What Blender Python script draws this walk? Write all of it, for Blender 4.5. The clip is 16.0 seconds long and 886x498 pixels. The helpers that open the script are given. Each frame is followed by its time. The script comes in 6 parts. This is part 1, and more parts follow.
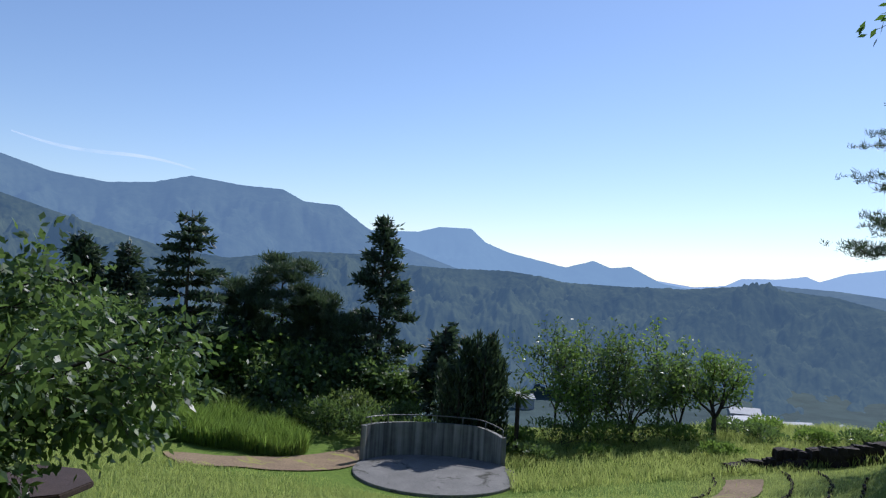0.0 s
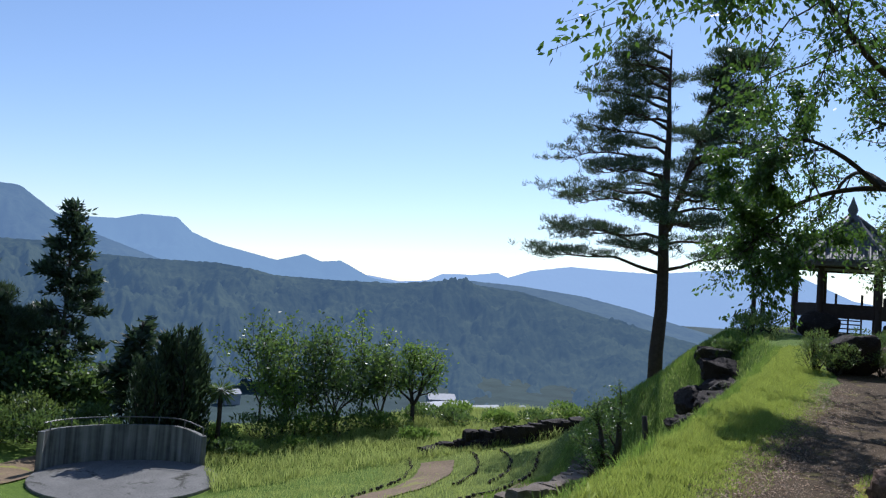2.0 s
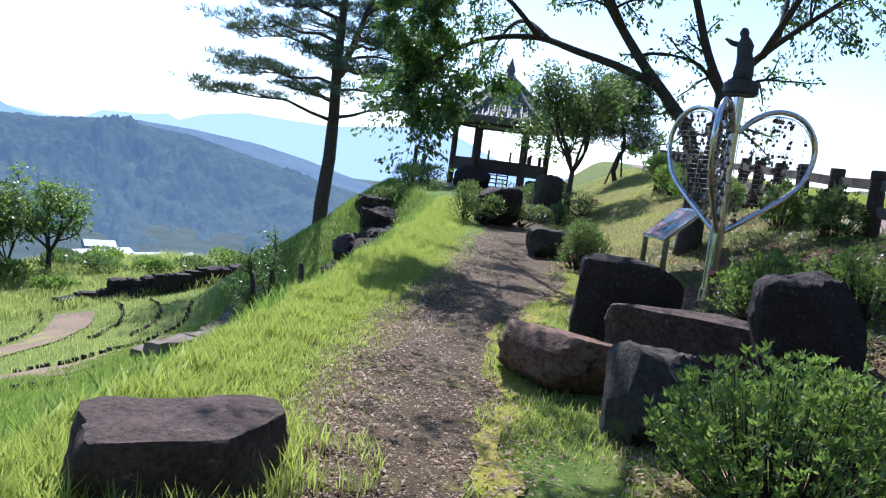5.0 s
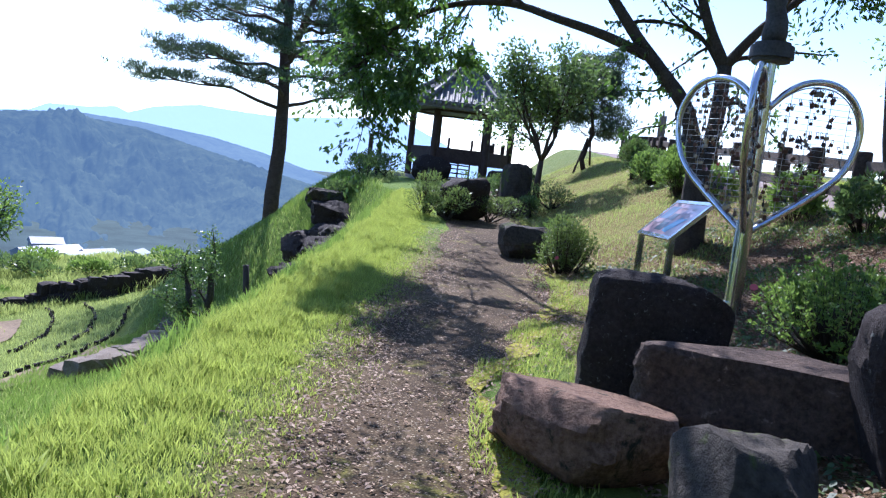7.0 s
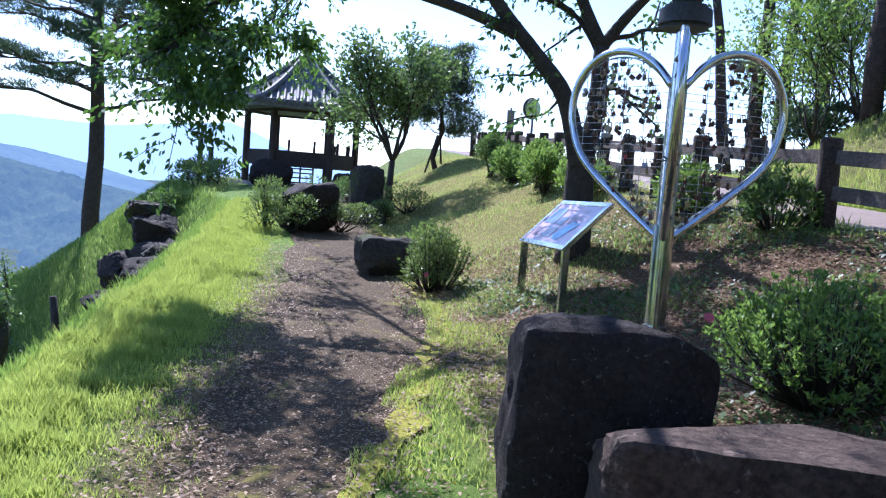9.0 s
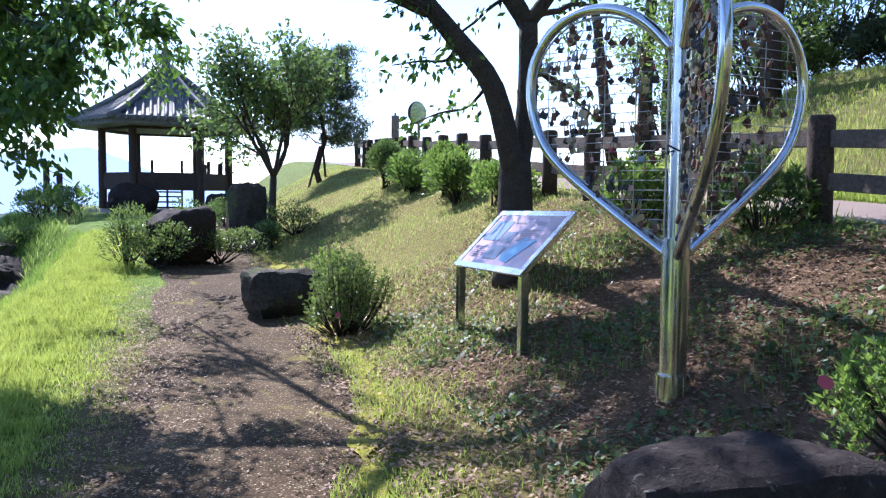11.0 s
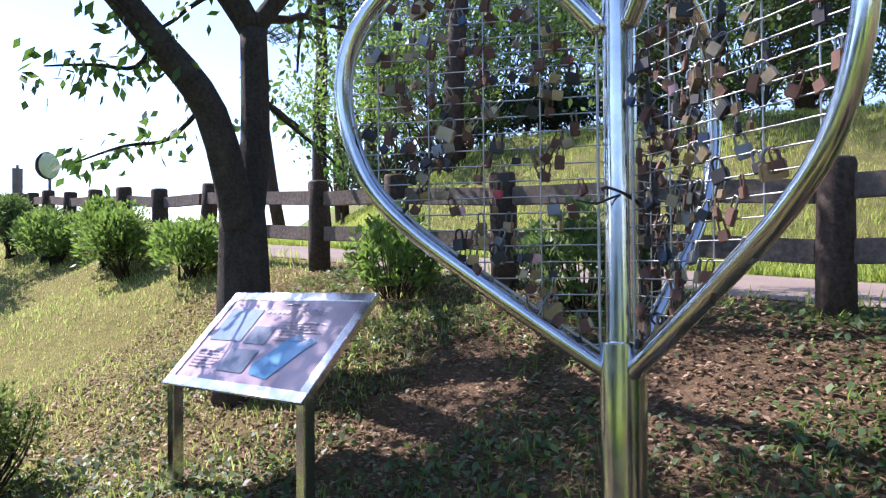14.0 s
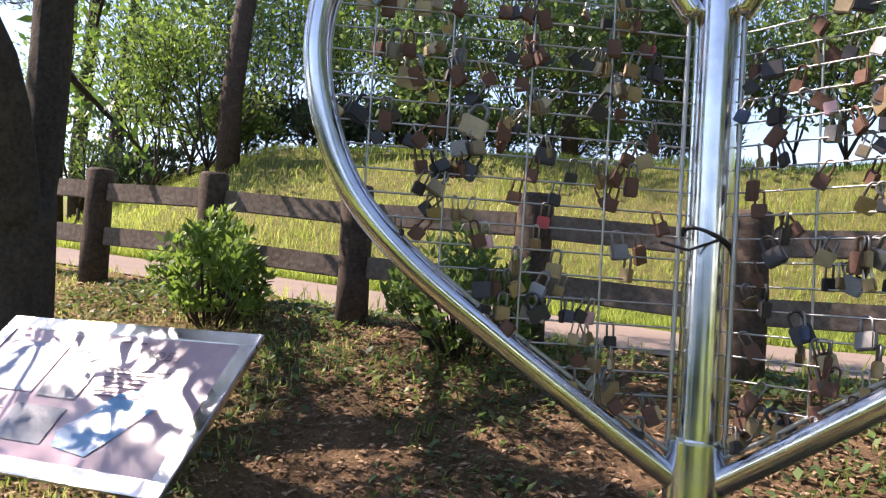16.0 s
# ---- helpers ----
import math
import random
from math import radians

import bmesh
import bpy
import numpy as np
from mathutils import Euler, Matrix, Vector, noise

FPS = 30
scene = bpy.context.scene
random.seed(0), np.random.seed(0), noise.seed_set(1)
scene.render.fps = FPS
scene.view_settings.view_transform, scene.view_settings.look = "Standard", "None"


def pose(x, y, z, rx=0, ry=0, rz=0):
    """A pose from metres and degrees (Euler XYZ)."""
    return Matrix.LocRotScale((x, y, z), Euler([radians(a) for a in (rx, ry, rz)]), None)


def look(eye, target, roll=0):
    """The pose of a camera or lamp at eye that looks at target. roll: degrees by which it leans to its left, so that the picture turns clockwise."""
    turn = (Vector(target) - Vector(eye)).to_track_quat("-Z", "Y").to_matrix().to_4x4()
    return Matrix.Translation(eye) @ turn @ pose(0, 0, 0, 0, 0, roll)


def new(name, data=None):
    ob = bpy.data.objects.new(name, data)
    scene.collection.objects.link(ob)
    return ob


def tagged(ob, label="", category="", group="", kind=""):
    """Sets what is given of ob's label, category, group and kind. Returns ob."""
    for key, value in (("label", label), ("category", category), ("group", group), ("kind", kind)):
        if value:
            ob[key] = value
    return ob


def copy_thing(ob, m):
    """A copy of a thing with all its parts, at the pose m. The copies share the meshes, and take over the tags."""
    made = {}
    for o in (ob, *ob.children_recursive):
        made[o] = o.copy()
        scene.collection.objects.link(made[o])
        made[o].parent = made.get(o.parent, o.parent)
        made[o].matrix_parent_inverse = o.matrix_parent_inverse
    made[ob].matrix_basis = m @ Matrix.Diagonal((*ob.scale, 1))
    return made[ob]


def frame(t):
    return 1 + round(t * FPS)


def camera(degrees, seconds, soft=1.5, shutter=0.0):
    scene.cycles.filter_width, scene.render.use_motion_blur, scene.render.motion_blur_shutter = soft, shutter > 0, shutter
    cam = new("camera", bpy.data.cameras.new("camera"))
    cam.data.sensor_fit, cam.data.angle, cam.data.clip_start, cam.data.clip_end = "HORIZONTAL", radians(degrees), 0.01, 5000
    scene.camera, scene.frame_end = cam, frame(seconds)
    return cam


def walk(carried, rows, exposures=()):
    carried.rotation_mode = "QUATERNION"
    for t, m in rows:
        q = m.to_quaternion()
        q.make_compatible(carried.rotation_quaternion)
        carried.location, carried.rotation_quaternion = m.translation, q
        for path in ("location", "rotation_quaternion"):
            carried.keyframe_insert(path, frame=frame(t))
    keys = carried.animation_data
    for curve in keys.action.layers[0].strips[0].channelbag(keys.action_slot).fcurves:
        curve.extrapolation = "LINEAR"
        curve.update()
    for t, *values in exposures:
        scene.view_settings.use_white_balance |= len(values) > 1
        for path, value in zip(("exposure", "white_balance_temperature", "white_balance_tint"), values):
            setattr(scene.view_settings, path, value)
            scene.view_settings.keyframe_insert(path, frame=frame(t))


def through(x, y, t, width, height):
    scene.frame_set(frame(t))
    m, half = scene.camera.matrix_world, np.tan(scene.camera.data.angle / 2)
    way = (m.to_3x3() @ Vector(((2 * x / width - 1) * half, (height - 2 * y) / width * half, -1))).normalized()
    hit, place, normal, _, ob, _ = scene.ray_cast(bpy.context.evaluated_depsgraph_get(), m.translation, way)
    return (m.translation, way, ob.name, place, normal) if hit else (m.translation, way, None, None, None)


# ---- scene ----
cam = camera(59.3, 16.0, soft=1.2)
METRES, EYE = 11.0, 1.65
ROWS = [
    (0.0, 0.0, 0.0, 0.0, -0.12, 2.04, -3.38),
    (0.5, 0.0044, 0.008, 0.0017, -5.3, 1.48, -4.17),
    (1.0, 0.0075, 0.0103, 0.0004, -10.16, 1.65, -4.36),
    (1.5, 0.0086, 0.0095, 0.0007, -16.11, 2.33, -4.34),
    (2.0, 0.0125, 0.01, 0.0, -21.2, 2.89, -4.02),
    (2.5, 0.0145, 0.0102, -0.0005, -24.02, 2.59, -4.48),
    (3.0, 0.0262, 0.0144, -0.0022, -29.12, 1.79, -5.17),
    (3.5, 0.047, 0.0221, -0.0054, -34.39, -0.19, -3.52),
    (4.0, 0.0669, 0.0471, -0.0108, -40.66, -4.8, -3.55),
    (4.5, 0.0905, 0.074, -0.0134, -44.32, -7.03, -5.34),
    (5.0, 0.1228, 0.1057, -0.0165, -44.71, -5.82, -7.31),
    (7.5, 0.2734, 0.2563, -0.0189, -50.46, -6.49, -5.69),
    (8.0, 0.3059, 0.282, -0.0202, -54.44, -6.27, -5.27),
    (8.5, 0.3373, 0.3131, -0.0209, -56.0, -7.08, -5.15),
    (9.0, 0.3656, 0.3393, -0.0168, -59.4, -4.97, -4.39),
    (9.5, 0.4006, 0.3662, -0.0155, -62.64, -2.89, -2.92),
    (12.0, 0.5467, 0.4904, -0.0149, -73.74, -3.39, -0.73),
    (12.5, 0.5766, 0.5114, -0.0151, -77.75, -1.98, -0.82),
    (13.0, 0.6151, 0.5325, -0.0155, -81.44, -3.04, -0.36),
    (13.5, 0.6433, 0.5464, -0.011, -89.62, -1.54, -0.28),
    (14.0, 0.6745, 0.5514, -0.01, -93.99, 0.85, 0.51),
    (14.5, 0.6962, 0.5662, -0.0091, -99.92, 2.15, -1.9),
    (15.0, 0.7227, 0.58, -0.0098, -105.77, 2.28, -4.27),
    (15.5, 0.7527, 0.5906, -0.0083, -107.28, 1.08, -3.58),
    (16.0, 0.7705, 0.6049, -0.0046, -113.48, 2.7, -3.78),
]
walk(cam, [(t, pose(METRES * x, METRES * y, EYE + METRES * z, 90 + pitch, roll, yaw)) for t, x, y, z, yaw, pitch, roll in ROWS],
     exposures=[(0, 0.0, 5650, 17), (3.0, 0.08, 5550, 16), (3.8, 0.45, 5350, 18), (4.6, 0.95, 5450, 20), (7.5, 1.14, 5200, 24), (9.5, 1.34, 5150, 24), (12.0, 1.45, 5650, 23), (14.0, 1.52, 5750, 25), (15.0, 1.52, 6000, 23), (16.0, 1.6, 6850, 26)])

# ---- light ----
SUN_AZ, SUN_EL = 36.0, 46.0          # degrees clockwise from +y, above the horizon
world = bpy.data.worlds.new("sky")
scene.world = world
world.use_nodes = True
wn = world.node_tree
sky = wn.nodes.new("ShaderNodeTexSky")
sky.sky_type, sky.sun_disc = "NISHITA", False
sky.sun_elevation, sky.sun_rotation = radians(SUN_EL), radians(SUN_AZ)
sky.altitude, sky.air_density, sky.dust_density, sky.ozone_density = 300, 1.0, 0.25, 1.4
wn.links.new(sky.outputs[0], wn.nodes["Background"].inputs[0])
wn.nodes["Background"].inputs[1].default_value = 0.115
sun = new("sun", bpy.data.lights.new("sun", "SUN"))
sun.data.energy, sun.data.angle, sun.data.color = 4.6, radians(0.5), (1.0, 0.94, 0.82)
az, el = radians(SUN_AZ), radians(SUN_EL)
sun.matrix_world = look((math.sin(az) * math.cos(el) * 100, math.cos(az) * math.cos(el) * 100, math.sin(el) * 100), (0, 0, 0))

# ---- materials ----


def nodes_of(name):
    m = bpy.data.materials.new(name)
    m.use_nodes = True
    t = m.node_tree
    return m, t, t.nodes["Principled BSDF"]


def link(t, a, b):
    t.links.new(a, b)


def noise_tex(t, scale, detail=6.0, rough=0.6, dist=0.0, coord="Object"):
    tc = t.nodes.new("ShaderNodeTexCoord")
    n = t.nodes.new("ShaderNodeTexNoise")
    n.inputs["Scale"].default_value, n.inputs["Detail"].default_value = scale, detail
    n.inputs["Roughness"].default_value, n.inputs["Distortion"].default_value = rough, dist
    link(t, tc.outputs[coord], n.inputs["Vector"])
    return n.outputs["Fac"]


def ramp(t, fac, stops):
    r = t.nodes.new("ShaderNodeValToRGB")
    while len(r.color_ramp.elements) < len(stops):
        r.color_ramp.elements.new(0.5)
    for e, (p, c) in zip(r.color_ramp.elements, stops):
        e.position, e.color = p, (*c, 1)
    link(t, fac, r.inputs[0])
    return r.outputs[0]


def mix(t, fac, a, b, mode="MIX"):
    m = t.nodes.new("ShaderNodeMix")
    m.data_type, m.blend_type = "RGBA", mode
    for s, v in ((m.inputs[0], fac), (m.inputs[6], a), (m.inputs[7], b)):
        if isinstance(v, (int, float)):
            s.default_value = v
        elif isinstance(v, tuple):
            s.default_value = (*v, 1)
        else:
            link(t, v, s)
    return m.outputs[2]


def bump(t, p, height, strength=0.4, dist=0.02):
    b = t.nodes.new("ShaderNodeBump")
    b.inputs["Strength"].default_value, b.inputs["Distance"].default_value = strength, dist
    link(t, height, b.inputs["Height"])
    link(t, b.outputs[0], p.inputs["Normal"])


def rough_mat(name, dark, mid, light, scale, grain, rough=0.85, metal=0.0, strength=0.5, dist=0.02, patch=None, patch_scale=2.0, patch_at=0.6):
    """A worn surface: three tones, a finer grain, patches of another colour, and relief."""
    m, t, p = nodes_of(name)
    big = noise_tex(t, scale, 8, 0.65, 0.3)
    fine = noise_tex(t, grain, 6, 0.7)
    col = ramp(t, big, [(0.3, dark), (0.5, mid), (0.72, light)])
    col = mix(t, 0.55, col, ramp(t, fine, [(0.3, tuple(c * 0.55 for c in mid)), (0.7, tuple(min(1, c * 1.35) for c in light))]), "MIX")
    if patch:
        where = ramp(t, noise_tex(t, patch_scale, 9, 0.7, 0.5), [(patch_at, (0, 0, 0)), (patch_at + 0.07, (1, 1, 1))])
        col = mix(t, where, col, patch)
    link(t, col, p.inputs["Base Color"])
    p.inputs["Roughness"].default_value, p.inputs["Metallic"].default_value = rough, metal
    p.inputs["Specular IOR Level"].default_value = 0.2
    bump(t, p, mix(t, 0.5, big, fine), strength, dist)
    return m


def leaf_mat(name, dark, light, glow, rough=0.5, through=0.45):
    """Leaves: each a shade of its own, thin enough to let light through."""
    m, t, p = nodes_of(name)
    g = t.nodes.new("ShaderNodeNewGeometry")
    col = ramp(t, g.outputs["Random Per Island"], [(0.0, dark), (0.6, light), (1.0, tuple(0.5 * (a + b) for a, b in zip(light, glow)))])
    link(t, col, p.inputs["Base Color"])
    p.inputs["Roughness"].default_value = rough
    tr = t.nodes.new("ShaderNodeBsdfTranslucent")
    link(t, mix(t, 0.6, col, glow), tr.inputs[0])
    ms = t.nodes.new("ShaderNodeMixShader")
    ms.inputs[0].default_value = through
    link(t, p.outputs[0], ms.inputs[1])
    link(t, tr.outputs[0], ms.inputs[2])
    link(t, ms.outputs[0], t.nodes["Material Output"].inputs[0])
    return m


def plain(name, color, rough=0.6, metal=0.0, grain=60.0, strength=0.15):
    m, t, p = nodes_of(name)
    f = noise_tex(t, grain, 5, 0.6)
    f2 = noise_tex(t, grain * 0.08, 5, 0.6)
    col = mix(t, 0.5, ramp(t, f, [(0.3, tuple(c * 0.7 for c in color)), (0.7, tuple(min(1, c * 1.2) for c in color))]),
              ramp(t, f2, [(0.35, tuple(c * 0.7 for c in color)), (0.65, tuple(min(1, c * 1.15) for c in color))]))
    link(t, col, p.inputs["Base Color"])
    p.inputs["Roughness"].default_value, p.inputs["Metallic"].default_value = rough, metal
    bump(t, p, f, strength, 0.005)
    return m


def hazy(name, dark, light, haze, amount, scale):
    """Far wooded slopes: woodland tones, blue haze of the air painted on as glow."""
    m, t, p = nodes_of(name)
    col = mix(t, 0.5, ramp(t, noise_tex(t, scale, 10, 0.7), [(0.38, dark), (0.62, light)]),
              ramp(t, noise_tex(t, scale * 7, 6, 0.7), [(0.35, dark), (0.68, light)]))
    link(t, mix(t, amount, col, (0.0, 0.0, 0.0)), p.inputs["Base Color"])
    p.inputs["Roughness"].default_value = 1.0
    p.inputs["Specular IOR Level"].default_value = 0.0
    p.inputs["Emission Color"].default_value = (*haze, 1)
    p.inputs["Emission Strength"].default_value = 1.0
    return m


# the ground: grass, mown bank with moss, leaf litter and bare soil, by the cover that grows there
GROUND, gt, gp = nodes_of("ground_cover")
att = gt.nodes.new("ShaderNodeAttribute")
att.attribute_name = "cover"
sepc = gt.nodes.new("ShaderNodeSeparateColor")
link(gt, att.outputs["Color"], sepc.inputs[0])
n_big, n_mid, n_fine = noise_tex(gt, 0.7, 8, 0.65), noise_tex(gt, 6.0, 8, 0.7), noise_tex(gt, 45.0, 6, 0.7)
grass_c = mix(gt, 0.5, ramp(gt, n_mid, [(0.3, (0.05, 0.10, 0.015)), (0.55, (0.13, 0.22, 0.03)), (0.75, (0.24, 0.30, 0.06))]),
              ramp(gt, n_fine, [(0.3, (0.04, 0.075, 0.012)), (0.7, (0.20, 0.27, 0.05))]))
moss_c = mix(gt, 0.5, ramp(gt, n_mid, [(0.32, (0.12, 0.095, 0.03)), (0.5, (0.23, 0.21, 0.045)), (0.7, (0.36, 0.33, 0.06))]),
             ramp(gt, n_fine, [(0.3, (0.07, 0.055, 0.02)), (0.7, (0.30, 0.26, 0.08))]))
litter_c = mix(gt, 0.55, ramp(gt, n_mid, [(0.33, (0.08, 0.048, 0.028)), (0.55, (0.19, 0.118, 0.066)), (0.7, (0.32, 0.20, 0.11))]),
               ramp(gt, n_fine, [(0.32, (0.045, 0.028, 0.018)), (0.55, (0.14, 0.09, 0.052)), (0.72, (0.34, 0.23, 0.14))]))
# far woodland: the blue of distance is mixed into its green
hazy_wood_c = ramp(gt, noise_tex(gt, 0.03, 9, 0.7), [(0.35, (0.028, 0.050, 0.052)), (0.65, (0.055, 0.088, 0.085))])
col = mix(gt, sepc.outputs[1], grass_c, moss_c)
edge_l = gt.nodes.new("ShaderNodeMath")
edge_l.operation = "MULTIPLY_ADD"
link(gt, n_mid, edge_l.inputs[0])
edge_l.inputs[1].default_value = 0.9
edge_l.inputs[2].default_value = -0.45
lit = gt.nodes.new("ShaderNodeMath")
lit.operation, lit.use_clamp = "ADD", True
link(gt, sepc.outputs[0], lit.inputs[0])
link(gt, edge_l.outputs[0], lit.inputs[1])
lit2 = gt.nodes.new("ShaderNodeMath")
lit2.operation = "MINIMUM"
link(gt, lit.outputs[0], lit2.inputs[0])
lit3 = gt.nodes.new("ShaderNodeMath")
lit3.operation, lit3.use_clamp = "MULTIPLY", True
link(gt, sepc.outputs[0], lit3.inputs[0])
lit3.inputs[1].default_value = 4.0
link(gt, lit3.outputs[0], lit2.inputs[1])
col = mix(gt, lit2.outputs[0], col, litter_c)
col = mix(gt, sepc.outputs[2], col, hazy_wood_c)
link(gt, col, gp.inputs["Base Color"])
gp.inputs["Roughness"].default_value = 0.95
gp.inputs["Specular IOR Level"].default_value = 0.15
bump(gt, gp, n_fine, 0.9, 0.04)

# worn asphalt: dark binder, pale pebbles, brown dust and moss towards the patches
ASPHALT, at_, ap = nodes_of("worn_asphalt")
tc = at_.nodes.new("ShaderNodeTexCoord")
vor = at_.nodes.new("ShaderNodeTexVoronoi")
vor.inputs["Scale"].default_value = 62
link(at_, tc.outputs["Object"], vor.inputs["Vector"])
vcol = at_.nodes.new("ShaderNodeSeparateColor")
link(at_, vor.outputs["Color"], vcol.inputs[0])
chip = ramp(at_, vcol.outputs[0], [(0.0, (0.062, 0.042, 0.022)), (0.45, (0.122, 0.084, 0.046)), (0.78, (0.25, 0.188, 0.112)), (1.0, (0.54, 0.46, 0.32))])
peb = mix(at_, ramp(at_, vor.outputs["Distance"], [(0.22, (0, 0, 0)), (0.46, (1, 1, 1))]), chip, (0.030, 0.017, 0.009))
dust = ramp(at_, noise_tex(at_, 1.3, 8, 0.7, 0.4), [(0.35, (0.076, 0.052, 0.026)), (0.55, (0.16, 0.114, 0.060)), (0.70, (0.29, 0.22, 0.115))])
acol = mix(at_, 0.32, peb, dust)
acol = mix(at_, ramp(at_, noise_tex(at_, 2.2, 9, 0.75, 0.6), [(0.57, (0, 0, 0)), (0.66, (0.75, 0.75, 0.75))]), acol, (0.19, 0.17, 0.035))
link(at_, acol, ap.inputs["Base Color"])
ap.inputs["Roughness"].default_value = 0.9
ap.inputs["Specular IOR Level"].default_value = 0.12
bump(at_, ap, vor.outputs["Distance"], 0.6, 0.010)

ROAD = rough_mat("pale_road", (0.13, 0.098, 0.08), (0.19, 0.145, 0.12), (0.26, 0.20, 0.165), 0.8, 70, 0.85, strength=0.3, dist=0.01)
STRIP = rough_mat("trodden_earth", (0.10, 0.07, 0.045), (0.18, 0.13, 0.085), (0.27, 0.20, 0.12), 0.5, 9, 0.95, patch=(0.26, 0.27, 0.06), patch_scale=0.6, patch_at=0.56)
ROCK = rough_mat("dark_rock", (0.009, 0.007, 0.006), (0.022, 0.016, 0.014), (0.055, 0.042, 0.035), 5.0, 34, 0.85, strength=1.0, dist=0.04, patch=(0.17, 0.165, 0.14), patch_scale=26, patch_at=0.605)
REDROCK = rough_mat("red_brown_rock", (0.026, 0.014, 0.009), (0.095, 0.05, 0.031), (0.28, 0.175, 0.11), 5.0, 34, 0.85, strength=1.0, dist=0.04, patch=(0.03, 0.028, 0.017), patch_scale=4, patch_at=0.56)
BROWNROCK = rough_mat("dark_brown_rock", (0.012, 0.009, 0.007), (0.044, 0.031, 0.024), (0.15, 0.105, 0.078), 5.0, 30, 0.9, strength=1.0, dist=0.05, patch=(0.30, 0.22, 0.165), patch_scale=7, patch_at=0.61)
MOSS = rough_mat("yellow_moss", (0.10, 0.085, 0.02), (0.24, 0.22, 0.03), (0.40, 0.37, 0.05), 7.0, 60, 0.95, strength=1.0, dist=0.03, patch=(0.11, 0.075, 0.04), patch_scale=5.0, patch_at=0.55)
MOSSROCK = rough_mat("mossy_rock", (0.014, 0.012, 0.009), (0.034, 0.029, 0.023), (0.085, 0.072, 0.056), 4.5, 26, 0.9, strength=0.9, dist=0.04, patch=(0.07, 0.09, 0.02), patch_scale=2.5, patch_at=0.55)
CONCRETE = rough_mat("weathered_concrete", (0.07, 0.07, 0.066), (0.14, 0.138, 0.13), (0.24, 0.235, 0.22), 0.9, 14, 0.9, strength=0.4, patch=(0.06, 0.06, 0.05), patch_scale=0.7, patch_at=0.57)
BARK = rough_mat("dark_bark", (0.018, 0.014, 0.011), (0.045, 0.036, 0.03), (0.09, 0.075, 0.06), 6, 40, 0.9, strength=1.0, dist=0.03)
PINEBARK = rough_mat("pine_bark", (0.018, 0.013, 0.011), (0.045, 0.033, 0.027), (0.095, 0.07, 0.057), 5, 22, 0.9, strength=1.0, dist=0.04)
WOOD = rough_mat("weathered_timber", (0.018, 0.012, 0.009), (0.042, 0.029, 0.022), (0.10, 0.075, 0.06), 4, 35, 0.9, strength=0.6)
BLOCKSTONE = rough_mat("pale_brown_block", (0.05, 0.04, 0.03), (0.13, 0.105, 0.08), (0.26, 0.215, 0.165), 2.0, 18, 0.9, strength=0.8, dist=0.03)
RAILWOOD = rough_mat("grey_plank", (0.05, 0.038, 0.03), (0.11, 0.083, 0.068), (0.21, 0.17, 0.145), 4, 30, 0.9, strength=0.5)
DARKWOOD = rough_mat("dark_stained_timber", (0.022, 0.015, 0.012), (0.045, 0.03, 0.025), (0.08, 0.055, 0.045), 3, 30, 0.7, strength=0.3)
TILE = rough_mat("grey_clay_tile", (0.05, 0.052, 0.055), (0.10, 0.10, 0.10), (0.20, 0.195, 0.185), 3, 25, 0.6, strength=0.3)
STEEL, st_, sp_ = nodes_of("polished_steel")
link(st_, ramp(st_, noise_tex(st_, 5, 6, 0.6), [(0.35, (0.55, 0.55, 0.56)), (0.6, (0.72, 0.72, 0.73)), (0.8, (0.60, 0.52, 0.42))]), sp_.inputs["Base Color"])
sp_.inputs["Metallic"].default_value = 1.0
link(st_, ramp(st_, noise_tex(st_, 14, 6, 0.6), [(0.3, (0.10, 0.10, 0.10)), (0.7, (0.26, 0.26, 0.26))]), sp_.inputs["Roughness"])
bump(st_, sp_, noise_tex(st_, 3, 3, 0.5), 0.05, 0.02)
WIRE = plain("galvanised_wire", (0.42, 0.41, 0.39), 0.4, 1.0, 80, 0.1)
STONE_BLACK = rough_mat("black_stone", (0.02, 0.02, 0.021), (0.04, 0.04, 0.042), (0.08, 0.08, 0.08), 5, 40, 0.5, strength=0.3)
BRASS = plain("tarnished_brass", (0.30, 0.225, 0.13), 0.42, 0.9, 50)
RUST = plain("rusted_iron", (0.13, 0.065, 0.042), 0.8, 0.2, 50, 0.4)
GREYMETAL = plain("dull_grey_metal", (0.21, 0.205, 0.20), 0.45, 0.85, 50)
DARKMETAL = plain("blackened_metal", (0.045, 0.042, 0.042), 0.5, 0.5, 50)
REDPAINT = plain("faded_red_paint", (0.38, 0.05, 0.06), 0.5, 0.0, 50)
BLUEPAINT = plain("dark_blue_paint", (0.035, 0.055, 0.11), 0.5, 0.0, 50)
PINKPAINT = plain("pale_pink_paint", (0.62, 0.36, 0.38), 0.5, 0.0, 50)

